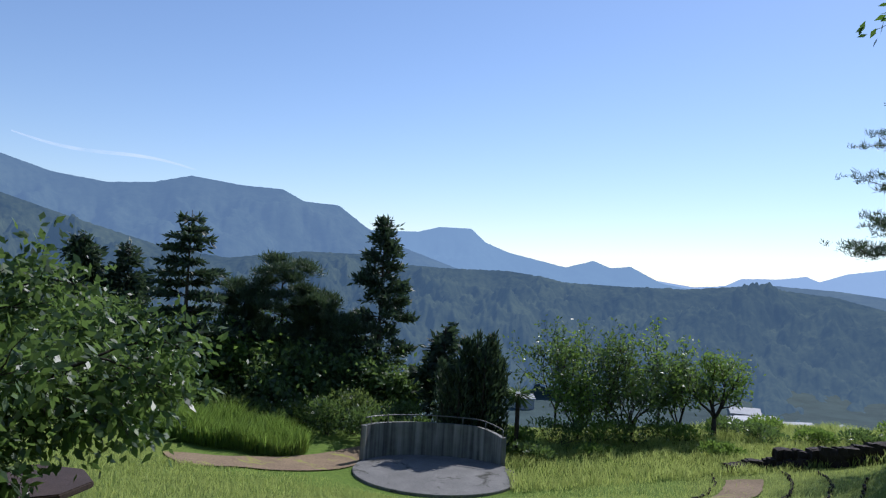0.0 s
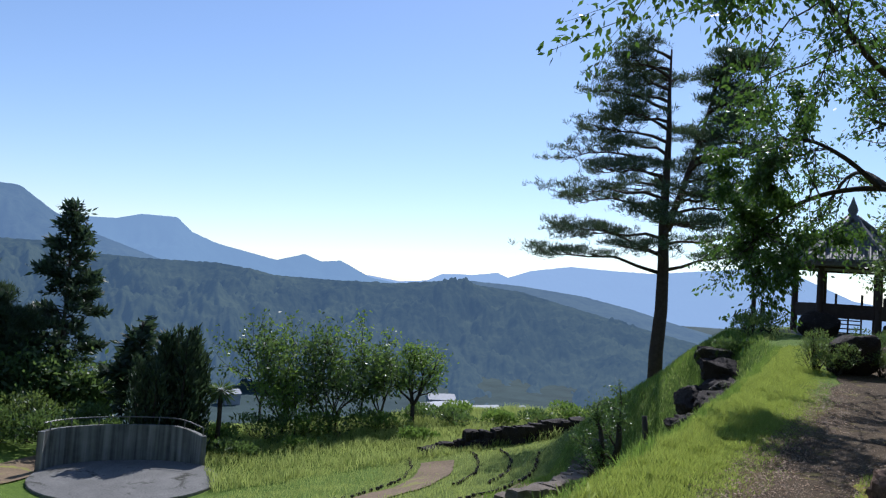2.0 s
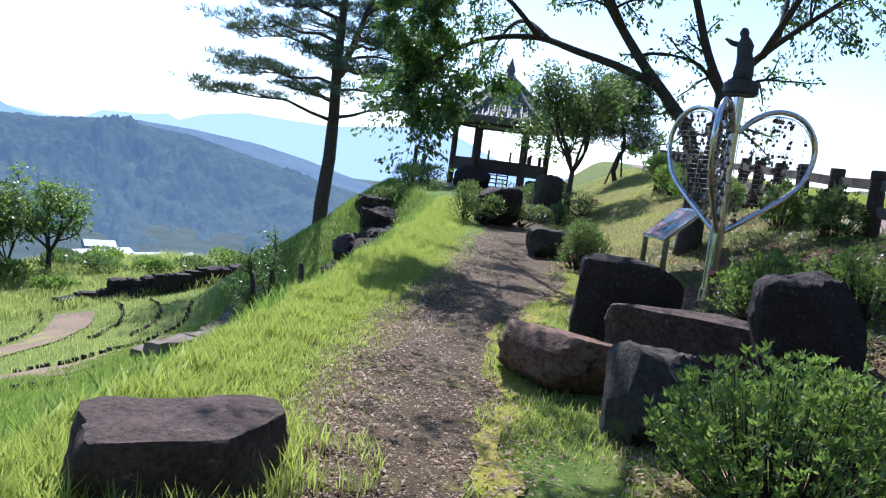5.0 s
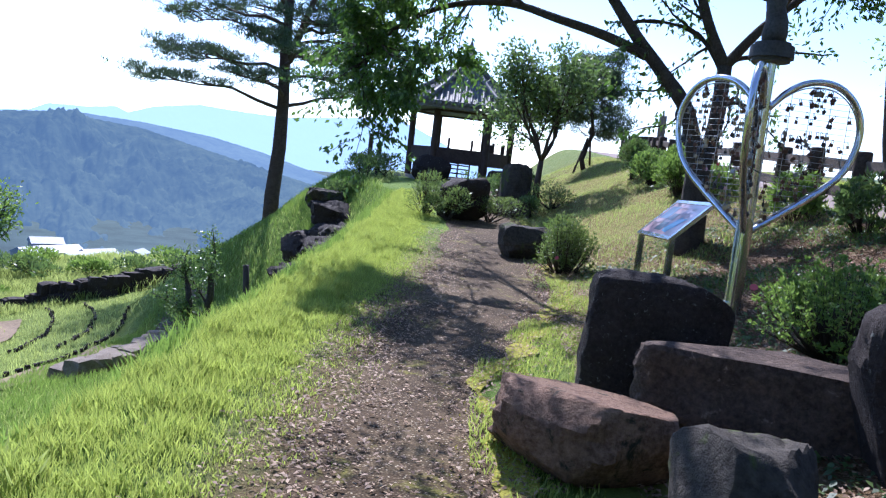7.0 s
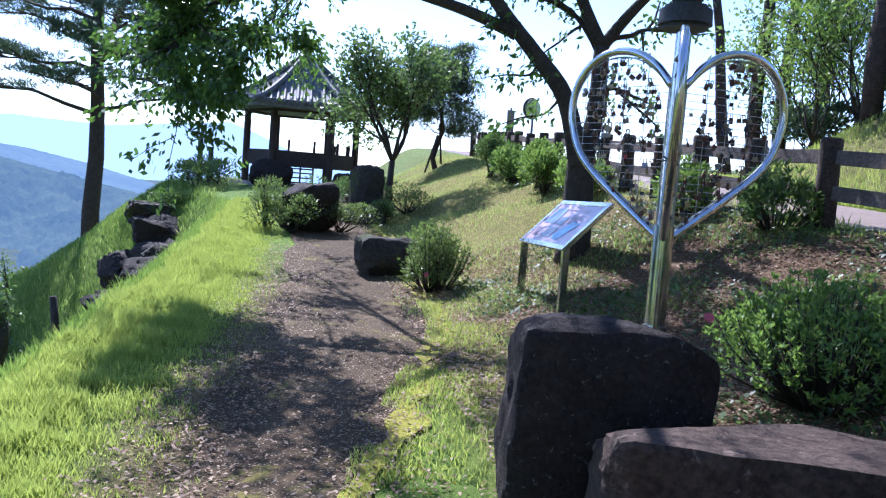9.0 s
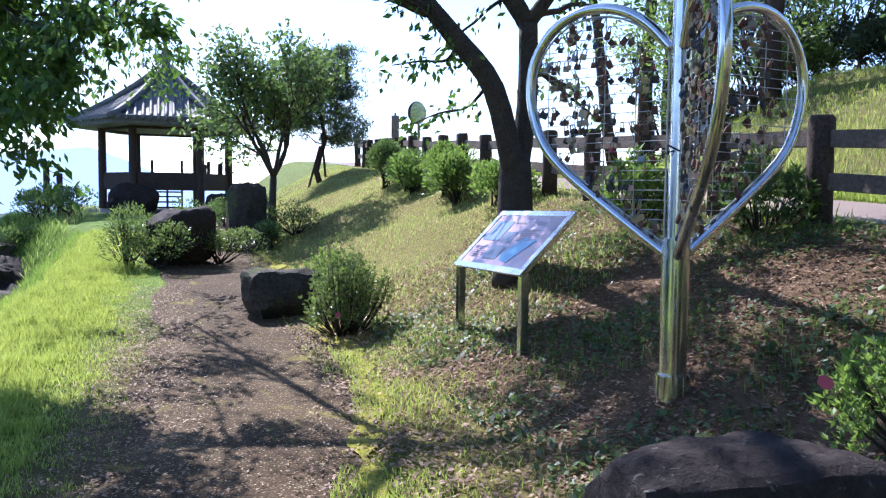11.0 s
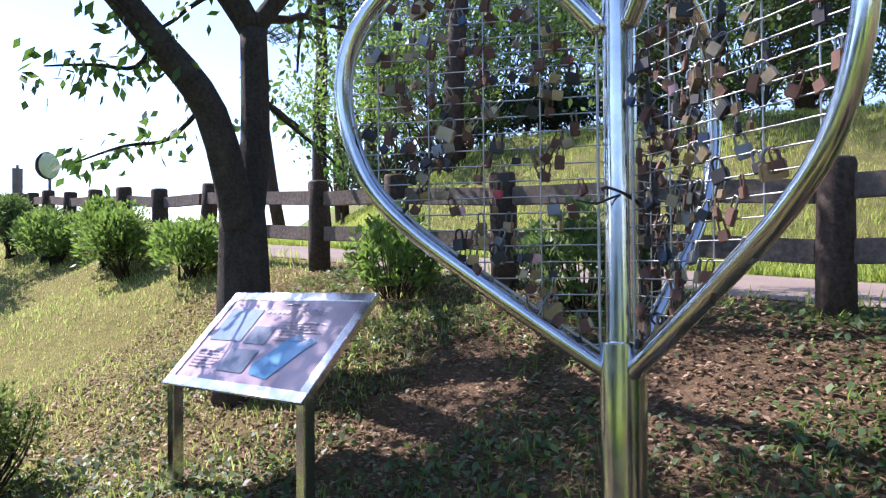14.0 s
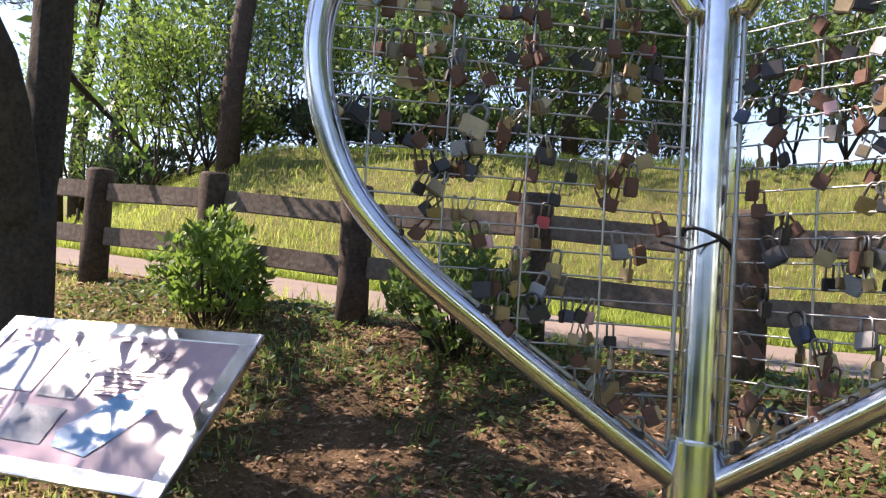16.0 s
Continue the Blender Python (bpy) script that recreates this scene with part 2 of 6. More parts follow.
CHERRY_L = leaf_mat("cherry_leaf", (0.025, 0.055, 0.018), (0.05, 0.10, 0.025), (0.16, 0.30, 0.04), 0.42, 0.42)
BROAD_L = leaf_mat("broad_leaf", (0.032, 0.06, 0.024), (0.075, 0.125, 0.04), (0.20, 0.31, 0.07), 0.42, 0.42)
FRESH_L = leaf_mat("fresh_leaf", (0.05, 0.10, 0.02), (0.11, 0.19, 0.04), (0.28, 0.42, 0.07), 0.5, 0.45)
AZALEA_L = leaf_mat("azalea_leaf", (0.035, 0.065, 0.018), (0.09, 0.14, 0.035), (0.25, 0.34, 0.08), 0.4, 0.4)
PINE_L = leaf_mat("pine_needle", (0.022, 0.042, 0.024), (0.048, 0.08, 0.04), (0.12, 0.18, 0.07), 0.5, 0.35)
DARK_L = leaf_mat("dark_conifer_needle", (0.016, 0.034, 0.022), (0.038, 0.064, 0.036), (0.09, 0.14, 0.06), 0.55, 0.32)
GRASS_L = leaf_mat("grass_blade", (0.095, 0.14, 0.028), (0.21, 0.30, 0.05), (0.60, 0.68, 0.14), 0.5, 0.5)
MEADOW_L = leaf_mat("meadow_blade", (0.14, 0.19, 0.045), (0.27, 0.34, 0.085), (0.56, 0.63, 0.19), 0.55, 0.5)
# also used down the bank, where its darker green stands for shade
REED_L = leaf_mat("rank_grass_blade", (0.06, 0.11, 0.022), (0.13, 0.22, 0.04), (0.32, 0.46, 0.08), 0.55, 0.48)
DRY_L = leaf_mat("fallen_leaf", (0.10, 0.052, 0.028), (0.28, 0.175, 0.10), (0.52, 0.38, 0.23), 0.7, 0.2)
IVY_L = leaf_mat("ground_cover_leaf", (0.03, 0.06, 0.02), (0.07, 0.12, 0.035), (0.18, 0.26, 0.06), 0.5, 0.35)

# ---- helpers for shapes ----


def mesh_ob(name, verts, faces, material, parent=None, label="", smooth=False):
    me = bpy.data.meshes.new(name)
    me.from_pydata([tuple(v) for v in verts], [], faces)
    me.materials.append(material)
    if smooth:
        me.shade_smooth()
    ob = new(name, me)
    if parent:
        ob.parent = parent
    if label:
        ob["label"] = label
    return ob


def part(name, bm, material, parent=None, label="", smooth=False):
    me = bpy.data.meshes.new(name)
    bm.to_mesh(me)
    bm.free()
    me.materials.append(material)
    if smooth:
        me.shade_smooth()
        me.set_sharp_from_angle(angle=radians(38))
    ob = new(name, me)
    if parent:
        ob.parent = parent
    if label:
        ob["label"] = label
    return ob


def thing(name, m, label, category, group="", kind=""):
    ob = new(name)
    ob.empty_display_size = 0.1
    ob.matrix_basis = m
    return tagged(ob, label, category, group, kind)


def box_bm(sx, sy, sz, m=None, bevel=0.0, bm=None):
    b = bmesh.new()
    bmesh.ops.create_cube(b, size=1.0, matrix=Matrix.Diagonal((sx, sy, sz, 1)))
    if bevel:
        bmesh.ops.bevel(b, geom=list(b.edges), offset=bevel, segments=2, affect="EDGES")
    if m is not None:
        b.transform(m)
    if bm is None:
        return b
    me = bpy.data.meshes.new("tmp")
    b.to_mesh(me)
    bm.from_mesh(me)
    bpy.data.meshes.remove(me)
    b.free()
    return bm


def cyl_bm(r0, r1, h, sides=16, bevel=0.0, z0=0.0):
    b = bmesh.new()
    bmesh.ops.create_cone(b, cap_ends=True, segments=sides, radius1=r0, radius2=r1, depth=h, matrix=Matrix.Translation((0, 0, z0 + h / 2)))
    if bevel:
        rim = [e for e in b.edges if abs(e.verts[0].co.z - e.verts[1].co.z) < 1e-6]
        bmesh.ops.bevel(b, geom=rim, offset=bevel, segments=2, affect="EDGES")
    return b


def tube(points, radii, sides=8, cap=True):
    """Vertices and faces of a round tube along points."""
    pts = [Vector(p) for p in points]
    verts, faces = [], []
    up = Vector((0.13, 0.21, 0.97))
    a = None
    for i, p in enumerate(pts):
        d = (pts[min(i + 1, len(pts) - 1)] - pts[max(i - 1, 0)])
        d = d.normalized() if d.length > 1e-9 else Vector((0, 0, 1))
        if a is None:
            a = d.cross(up if abs(d.dot(up)) < 0.95 else Vector((1, 0, 0)))
        else:
            a = a - d * a.dot(d)
            if a.length < 1e-6:
                a = d.orthogonal()
        a = a.normalized()
        b = d.cross(a)
        for k in range(sides):
            w = 2 * math.pi * k / sides
            verts.append(p + (a * math.cos(w) + b * math.sin(w)) * radii[i])
    n = len(pts)
    for i in range(n - 1):
        for k in range(sides):
            k2 = (k + 1) % sides
            faces.append((i * sides + k, i * sides + k2, (i + 1) * sides + k2, (i + 1) * sides + k))
    if cap:
        faces.append(tuple(range(sides - 1, -1, -1)))
        faces.append(tuple((n - 1) * sides + k for k in range(sides)))
    return verts, faces


def tubes_ob(name, runs, material, parent=None, sides=8, label=""):
    verts, faces = [], []
    for pts, radii in runs:
        v, f = tube(pts, radii, sides if radii[0] > 0.03 else max(4, sides - 3))
        o = len(verts)
        verts += v
        faces += [tuple(i + o for i in q) for q in f]
    return mesh_ob(name, verts, faces, material, parent, label, True)


def blades_ob(name, root, tip, side, material, parent=None, label="", mid=None, belly=0.45):
    """Many flat leaves at once: arrays of root, tip and half-width vectors."""
    n = len(root)
    v = np.empty((n, 4, 3), dtype=np.float64)
    c = root + (tip - root) * belly
    if mid is not None:
        c = c + mid
    v[:, 0], v[:, 1], v[:, 2], v[:, 3] = root, c + side, tip, c - side
    me = bpy.data.meshes.new(name)
    me.vertices.add(n * 4)
    me.vertices.foreach_set("co", v.reshape(-1).astype(np.float32))
    me.loops.add(n * 4)
    me.loops.foreach_set("vertex_index", np.arange(n * 4, dtype=np.int32))
    me.polygons.add(n)
    me.polygons.foreach_set("loop_start", np.arange(0, n * 4, 4, dtype=np.int32))
    me.polygons.foreach_set("loop_total", np.full(n, 4, dtype=np.int32))
    me.update(calc_edges=True)
    me.materials.append(material)
    ob = new(name, me)
    if parent:
        ob.parent = parent
    if label:
        ob["label"] = label
    return ob


def unit(rng, n):
    v = rng.normal(size=(n, 3))
    return v / np.linalg.norm(v, axis=1)[:, None]


def leaves_at(name, points, rng, size, width, material, parent, spread=0.0, droop=0.3, label="", belly=0.45, axis=None, follow=0.0):
    """Leaves of about that size round the points, in random directions that droop; axis: the way the twig grows."""
    pts = np.asarray(points, dtype=float)
    n = len(pts)
    root = pts + rng.normal(size=(n, 3)) * spread
    d = unit(rng, n)
    if axis is not None:
        d = d * (1 - follow) + np.asarray(axis) * follow
    d[:, 2] -= droop
    d /= np.linalg.norm(d, axis=1)[:, None]
    s = size * rng.uniform(0.6, 1.25, n)[:, None]
    w = np.cross(d, unit(rng, n))
    w /= np.linalg.norm(w, axis=1)[:, None] + 1e-9
    return blades_ob(name, root, root + d * s, w * s * width * 0.5, material, parent, label, belly=belly)


# ---- the lie of the land ----
STAGE = (0.25, 35.6, -7.3)


def sst(a, b, x):
    t = np.clip((x - a) / (b - a), 0.0, 1.0)
    return t * t * (3 - 2 * t)


def smax(a, b, k):
    t = np.clip(0.5 + 0.5 * (a - b) / k, 0.0, 1.0)
    return b + (a - b) * t + k * t * (1 - t)


def along(x, y):
    """Metres along the path and to its left."""
    return 0.766 * x + 0.643 * (y - 0.2), -0.643 * x + 0.766 * (y - 0.2)


def place(s, d):
    return 0.766 * s - 0.643 * d, 0.2 + 0.643 * s + 0.766 * d


def path_z(s):
    return 0.05 * sst(9, 14, s) + 0.8 * sst(12, 31, s)


def road_z(s):
    return 1.22 + 0.055 * np.maximum(0.0, s - 11) - 0.03 * np.maximum(0.0, 5 - s)


def bench(s, d):
    p = path_z(s)
    bank = np.maximum(0.0, -8.9 - d - 0.62 * np.maximum(0.0, s - 21))
    right = p + (road_z(s) - p) * sst(1.2, 5.0, -d) + 0.55 * bank - 0.40 * np.maximum(0.0, bank - 4.5) - 0.10 * np.maximum(0.0, bank - 14)
    crest = 1.85 + 2.4 * sst(24.5, 30, s)
    over = np.maximum(0.0, d - crest)
    lip = 1.5 * sst(0.1, 3.2, over) * (1 - 0.8 * sst(3.2, 8.0, over)) * (1 - sst(22, 28, s))
    left = p - 0.05 * np.clip((d - 0.8) / (crest - 0.8), 0, 1) - 0.80 * over * over / (over + 0.3) - lip
    return np.where(d < 0, right, left)


def bowl(x, y):
    dx, dy = x - STAGE[0], y - STAGE[1]
    r = np.hypot(dx, dy)
    return STAGE[2] + 0.24 * (0.55 - 0.45 * dy / (r + 1.0)) * np.maximum(0.0, r - 4.2)


def land(x, y):
    x, y = np.asarray(x, dtype=float), np.asarray(y, dtype=float)
    s, d = along(x, y)
    z = smax(bench(s, d), bowl(x, y), 0.6)
    r = np.hypot(x, y)
    edge = np.maximum(0.0, y - 46.5 - 0.1 * np.maximum(0, -x)) * 0.5 + np.maximum(0.0, s - 44) * 0.35 * sst(-30, 0, d) + np.maximum(0.0, -45 - x) * 0.3 + np.maximum(0.0, r - 70) * 0.4
    z = np.maximum(z - edge, -82.0 + 0.002 * r)
    rough = 0.035 * np.sin(1.9 * x + 0.7 * y) * np.sin(1.3 * y - 0.8 * x) + 0.02 * np.sin(4.1 * x - 2.2 * y + 1)
    off = np.maximum(sst(1.4, 2.6, d), sst(1.3, 2.2, -d) * (1 - sst(4.6, 5.2, -d) * (1 - sst(8.9, 9.8, -d))))
    flat = sst(5.5, 7.5, np.hypot(x - STAGE[0], y - STAGE[1]))
    return z + rough * off * flat


def on(x, y, up=0.0, rz=0.0):
    """A pose that stands on the ground."""
    return pose(x, y, float(land(x, y)) + up, 0, 0, rz)


def centre(s):
    return 0.21 - 0.62 * sst(8.5, 13.5, s) + 0.2 * sst(17, 26, s)


def half_width(s):
    return 0.45 + 0.38 * sst(8.5, 13, s)


def axis_grid(lo, hi, step, reach):
    g = list(np.arange(lo, hi + 1e-6, step))
    w = step
    while g[-1] < reach:
        w *= 1.28
        g.append(g[-1] + w)
    w = step
    while g[0] > -reach:
        w *= 1.28
        g.insert(0, g[0] - w)
    return np.array(g)


def build_ground():
    gx, gy = axis_grid(-14, 34, 0.3, 4700), axis_grid(-9, 50, 0.3, 4700)
    X, Y = np.meshgrid(gx, gy)
    Z = land(X, Y)
    s, d = along(X, Y)
    nx, ny = len(gx), len(gy)
    idx = np.arange(nx * ny).reshape(ny, nx)
    faces = np.stack([idx[:-1, :-1], idx[:-1, 1:], idx[1:, 1:], idx[1:, :-1]], -1).reshape(-1, 4)
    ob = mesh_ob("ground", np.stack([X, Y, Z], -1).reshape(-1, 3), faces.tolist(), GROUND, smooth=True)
    # where leaf litter and moss lie, and the far woodland with haze in its colour
    litter = sst(1.25, 2.1, -d) * (1 - sst(4.9, 5.3, -d)) * (1 - 0.75 * sst(12.6, 15.6, s + 0.3 * (-d - 2.5) - 1.2 * sst(3.2, 4.4, -d))) * sst(-14, -6, s)
    side = d - centre(s) - half_width(s)
    litter = np.maximum(litter, 0.85 * sst(-0.5, -0.1, side) * (1 - sst(0.15, 0.75, side)) * (1 - sst(13, 18, s)) * sst(-6, 0, s))
    litter = np.maximum(litter, 0.55 * sst(8.9, 9.8, -d) * (1 - sst(24, 30, -d)))
    moss = np.maximum(sst(0.6, 1.4, -d) * (1 - 0.65 * sst(8.4, 9.0, -d)) * (1 - sst(11, 14, -d)) * (1 - sst(30, 36, s)), 0.25 * sst(10, 12, np.hypot(X - STAGE[0], Y - STAGE[1])) * sst(4, 8, d))
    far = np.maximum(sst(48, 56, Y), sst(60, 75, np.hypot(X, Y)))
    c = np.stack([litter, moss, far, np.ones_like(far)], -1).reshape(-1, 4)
    a = ob.data.color_attributes.new("cover", "FLOAT_COLOR", "POINT")
    a.data.foreach_set("color", c.reshape(-1).astype(np.float32))
    return tagged(ob, "grassy hilltop ground with a mossy bank and leaf litter", "ground", kind="structure")


build_ground()


def strip_ob(name, material, rows, lift, label, category):
    """A surface laid on the ground: rows of points across it."""
    nc = len(rows[0])
    verts = [(x, y, float(land(x, y)) + lift) for row in rows for x, y in row]
    faces = [(i * nc + j, i * nc + j + 1, (i + 1) * nc + j + 1, (i + 1) * nc + j) for i in range(len(rows) - 1) for j in range(nc - 1)]
    return tagged(mesh_ob(name, verts, faces, material, smooth=True), label, category, kind="structure")


def wob(a, k):
    return 0.06 * math.sin(1.9 * a + k) + 0.035 * math.sin(4.3 * a + 2 * k)


rows = []
for s in np.arange(-9, 31, 0.12):
    c, h = float(centre(s)), float(half_width(s))
    a, b = c + h + wob(s, 1.0), c - h + wob(s, 4.0)
    rows.append([place(s, a + (b - a) * j / 8) for j in range(9)])
strip_ob("path", ASPHALT, rows, 0.012, "worn brown asphalt footpath scattered with fallen leaves", "path")
rows = []
for s in np.arange(1.5, 24, 0.1):
    c = float(centre(s) - half_width(s)) + wob(s, 4.0)
    w = 0.085 + 0.05 * math.sin(2.7 * s) + 0.04 * math.sin(7.1 * s + 1)
    rows.append([place(s, c + 0.06 - (0.06 + max(0.02, w)) * j / 3 + 0.03 * math.sin(11 * s + j)) for j in range(4)])
strip_ob("moss_border", MOSS, rows, 0.022, "yellow-green moss along the edge of the footpath", "moss")
rows = [[place(s, -5.45 - 3.1 * j / 8 + (0.06 * math.sin(s * 1.7) if j in (0, 8) else 0)) for j in range(9)] for s in np.arange(-14, 44, 0.5)]
strip_ob("road", ROAD, rows, 0.012, "pale pinkish paved lane behind the timber fence", "road")

# terrace walks of the amphitheatre, arcs round the stage


def arc(r, a):
    return STAGE[0] + r * math.cos(radians(a)), STAGE[1] + r * math.sin(radians(a))


for r0, r1, a0, a1 in ((17.3, 18.7, -104, -45), (12.3, 13.7, -112, -16)):
    rows = [[arc(r0 + (r1 - r0) * j / 6 + (0.5 * wob(a * 0.3, j) if j in (0, 6) else 0), a) for j in range(7)] for a in np.arange(a0, a1, 1.0)]
    strip_ob("terrace_walk", STRIP, rows, 0.05, "trodden brown earth walk on the grass terrace", "path")
rows = [[(-9.5 + 0.95 * k + 1.6 * math.sin(k * 0.5) * 0.3 - 0.9 * (j / 5) * 1.4, 29.5 + 1.05 * k + 2.2 * (j / 5) * 0.9) for j in range(6)] for k in np.arange(0, 9, 0.5)]
strip_ob("park_path", STRIP, rows, 0.06, "brown earth path running past the stage", "path")

# ---- the mountains ----


def ridge(name, crest, dist, material, label, depth=0.45, foot=-82.0, bumps=0.05, seed=1):
    """A range of hills seen from the park: its crest by bearing and height in degrees, its slope falling towards the viewer."""
    b0, b1 = crest[0][0], crest[-1][0]
    nb, nr = int((b1 - b0) * (11 if dist < 2000 else 6)), (90 if dist < 2000 else 40)
    bs = np.linspace(b0, b1, nb)
    es = np.interp(bs, [c[0] for c in crest], [c[1] for c in crest])
    verts, faces = [], []
    for i in range(nr):
        k = i / (nr - 1)
        for j in range(nb):
            w = radians(bs[j])
            r = dist * (1 - depth * k)
            top = 1.65 + dist * math.tan(radians(es[j]))
            z = top + (foot - top) * (k ** 0.8)
            p = Vector((bs[j] * 0.35 + seed * 7, r / dist * 9, seed * 3.1))
            fall = min(1.0, k * 5) * (1 - k * 0.6)
            spur = noise.fractal(p * 0.7, 0.9, 2.2, 5)
            tree = noise.fractal(Vector((bs[j] * 3.0, r / dist * 55, seed)), 0.8, 2.1, 3)
            z += (top - foot) * bumps * 6 * spur * fall + dist * (0.0028 if dist < 2000 else 0.0016) * tree * (0.3 + fall)
            verts.append((math.sin(w) * r, math.cos(w) * r, z))
    for i in range(nr - 1):
        for j in range(nb - 1):
            q = i * nb + j
            faces.append((q, q + nb, q + nb + 1, q + 1))
    tagged(mesh_ob(name, verts, faces, material, smooth=True), label, "mountain", kind="structure")


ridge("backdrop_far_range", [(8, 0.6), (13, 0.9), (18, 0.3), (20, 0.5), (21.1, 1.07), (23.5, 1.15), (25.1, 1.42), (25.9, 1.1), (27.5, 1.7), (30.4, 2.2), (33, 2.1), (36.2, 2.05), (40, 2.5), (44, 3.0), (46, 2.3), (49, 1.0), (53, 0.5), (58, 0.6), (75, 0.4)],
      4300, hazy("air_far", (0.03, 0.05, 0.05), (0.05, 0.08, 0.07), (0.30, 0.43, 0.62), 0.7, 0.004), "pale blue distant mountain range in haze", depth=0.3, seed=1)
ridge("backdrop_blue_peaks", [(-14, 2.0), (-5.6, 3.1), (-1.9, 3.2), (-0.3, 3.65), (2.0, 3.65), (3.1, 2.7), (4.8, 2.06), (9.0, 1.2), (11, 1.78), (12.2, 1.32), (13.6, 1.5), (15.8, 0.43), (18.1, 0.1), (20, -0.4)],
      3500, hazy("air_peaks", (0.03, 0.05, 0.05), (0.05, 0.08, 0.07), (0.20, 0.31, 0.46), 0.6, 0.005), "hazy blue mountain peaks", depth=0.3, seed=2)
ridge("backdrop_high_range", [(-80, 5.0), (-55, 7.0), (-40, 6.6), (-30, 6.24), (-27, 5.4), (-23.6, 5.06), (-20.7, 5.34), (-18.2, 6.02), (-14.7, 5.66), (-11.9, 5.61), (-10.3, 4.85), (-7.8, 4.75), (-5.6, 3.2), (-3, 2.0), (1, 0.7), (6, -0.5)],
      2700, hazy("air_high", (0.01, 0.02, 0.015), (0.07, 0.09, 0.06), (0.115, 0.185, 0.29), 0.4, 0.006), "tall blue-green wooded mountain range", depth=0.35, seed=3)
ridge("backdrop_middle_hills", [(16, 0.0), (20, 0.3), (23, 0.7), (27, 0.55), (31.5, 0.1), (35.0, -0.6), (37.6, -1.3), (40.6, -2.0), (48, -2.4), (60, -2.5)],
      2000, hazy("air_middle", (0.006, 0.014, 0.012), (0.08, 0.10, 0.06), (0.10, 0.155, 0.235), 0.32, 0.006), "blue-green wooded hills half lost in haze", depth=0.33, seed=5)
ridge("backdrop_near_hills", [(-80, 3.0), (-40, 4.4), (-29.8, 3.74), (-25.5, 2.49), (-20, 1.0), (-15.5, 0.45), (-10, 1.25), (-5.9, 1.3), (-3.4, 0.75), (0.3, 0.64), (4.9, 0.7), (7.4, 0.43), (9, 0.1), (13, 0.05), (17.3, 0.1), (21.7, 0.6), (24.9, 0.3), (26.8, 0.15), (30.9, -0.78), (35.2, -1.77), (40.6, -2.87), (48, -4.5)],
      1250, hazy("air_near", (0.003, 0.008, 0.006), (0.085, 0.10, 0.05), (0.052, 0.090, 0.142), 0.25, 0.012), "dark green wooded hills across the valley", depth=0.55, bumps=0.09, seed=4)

# ---- the heart monument ----
rng = np.random.default_rng(7)
POLE = (10.0, 5.28)
POLE_Z = float(land(*POLE))
heart = thing("heart_monument", pose(*POLE, POLE_Z), "polished steel three-winged heart monument hung with padlocks", "monument")
part("base_collar", cyl_bm(0.095, 0.09, 0.16, 28, 0.006, -0.03), STEEL, heart, "ribbed steel base collar", True)
part("lower_post", cyl_bm(0.078, 0.078, 0.80, 32, 0.004, 0.10), STEEL, heart, smooth=True)
part("upper_post", cyl_bm(0.056, 0.056, 1.47, 28, 0.003, 0.90), STEEL, heart, smooth=True)
for k in range(14):
    a = 2 * math.pi * k / 14
    part("collar_rib", box_bm(0.012, 0.018, 0.13, pose(0.094 * math.cos(a), 0.094 * math.sin(a), 0.055, 0, 0, math.degrees(a))), STEEL, heart)

# half a heart, out from the post and up, over the ground at its foot
V0 = 1.16 - POLE_Z
OUTLINE = [(0.05, 0.0), (0.25, 0.135), (0.50, 0.31), (0.74, 0.49), (0.89, 0.65), (0.97, 0.83), (1.00, 1.01), (0.97, 1.18), (0.87, 1.33), (0.72, 1.425), (0.54, 1.45), (0.36, 1.41), (0.20, 1.31), (0.06, 1.16)]


def smooth_line(pts, n=6):
    out = []
    for i in range(len(pts) - 1):
        p0, p1, p2, p3 = (np.array(pts[max(0, min(len(pts) - 1, i + k))], dtype=float) for k in (-1, 0, 1, 2))
        for j in range(n):
            t = j / n
            out.append(0.5 * (2 * p1 + (p2 - p0) * t + (2 * p0 - 5 * p1 + 4 * p2 - p3) * t * t + (3 * p1 - p0 - 3 * p2 + p3) * t ** 3))
    out.append(np.array(pts[-1], dtype=float))
    return out


LOBE = smooth_line(OUTLINE)


def reach_at(z):
    """How far the wing reaches at a height over its lowest point."""
    best = 0.0
    for a, b in zip(LOBE, LOBE[1:]):
        if (a[1] - z) * (b[1] - z) <= 0 and a[1] != b[1]:
            best = max(best, a[0] + (b[0] - a[0]) * (z - a[1]) / (b[1] - a[1]))
    return best


def span_at(u):
    zs = [a[1] + (b[1] - a[1]) * (u - a[0]) / (b[0] - a[0]) for a, b in zip(LOBE, LOBE[1:]) if (a[0] - u) * (b[0] - u) <= 0 and a[0] != b[0]]
    return min(zs), max(zs)


def wire_mesh():
    v, f = tube([(0, 0, 0), (0, 0, 1)], [1, 1], 6)
    me = bpy.data.meshes.new("wire")
    me.from_pydata([tuple(p) for p in v], [], f)
    me.materials.append(WIRE)
    me.shade_smooth()
    return me


WIRE_ME = wire_mesh()


def rod(name, a, b, r, parent, me=WIRE_ME):
    ob = new(name, me)
    ob.parent = parent
    a, b = Vector(a), Vector(b)
    q = (b - a).to_track_quat("Z", "Y")
    ob.matrix_basis = Matrix.LocRotScale(a, q, Vector((r, r, (b - a).length)))
    return ob


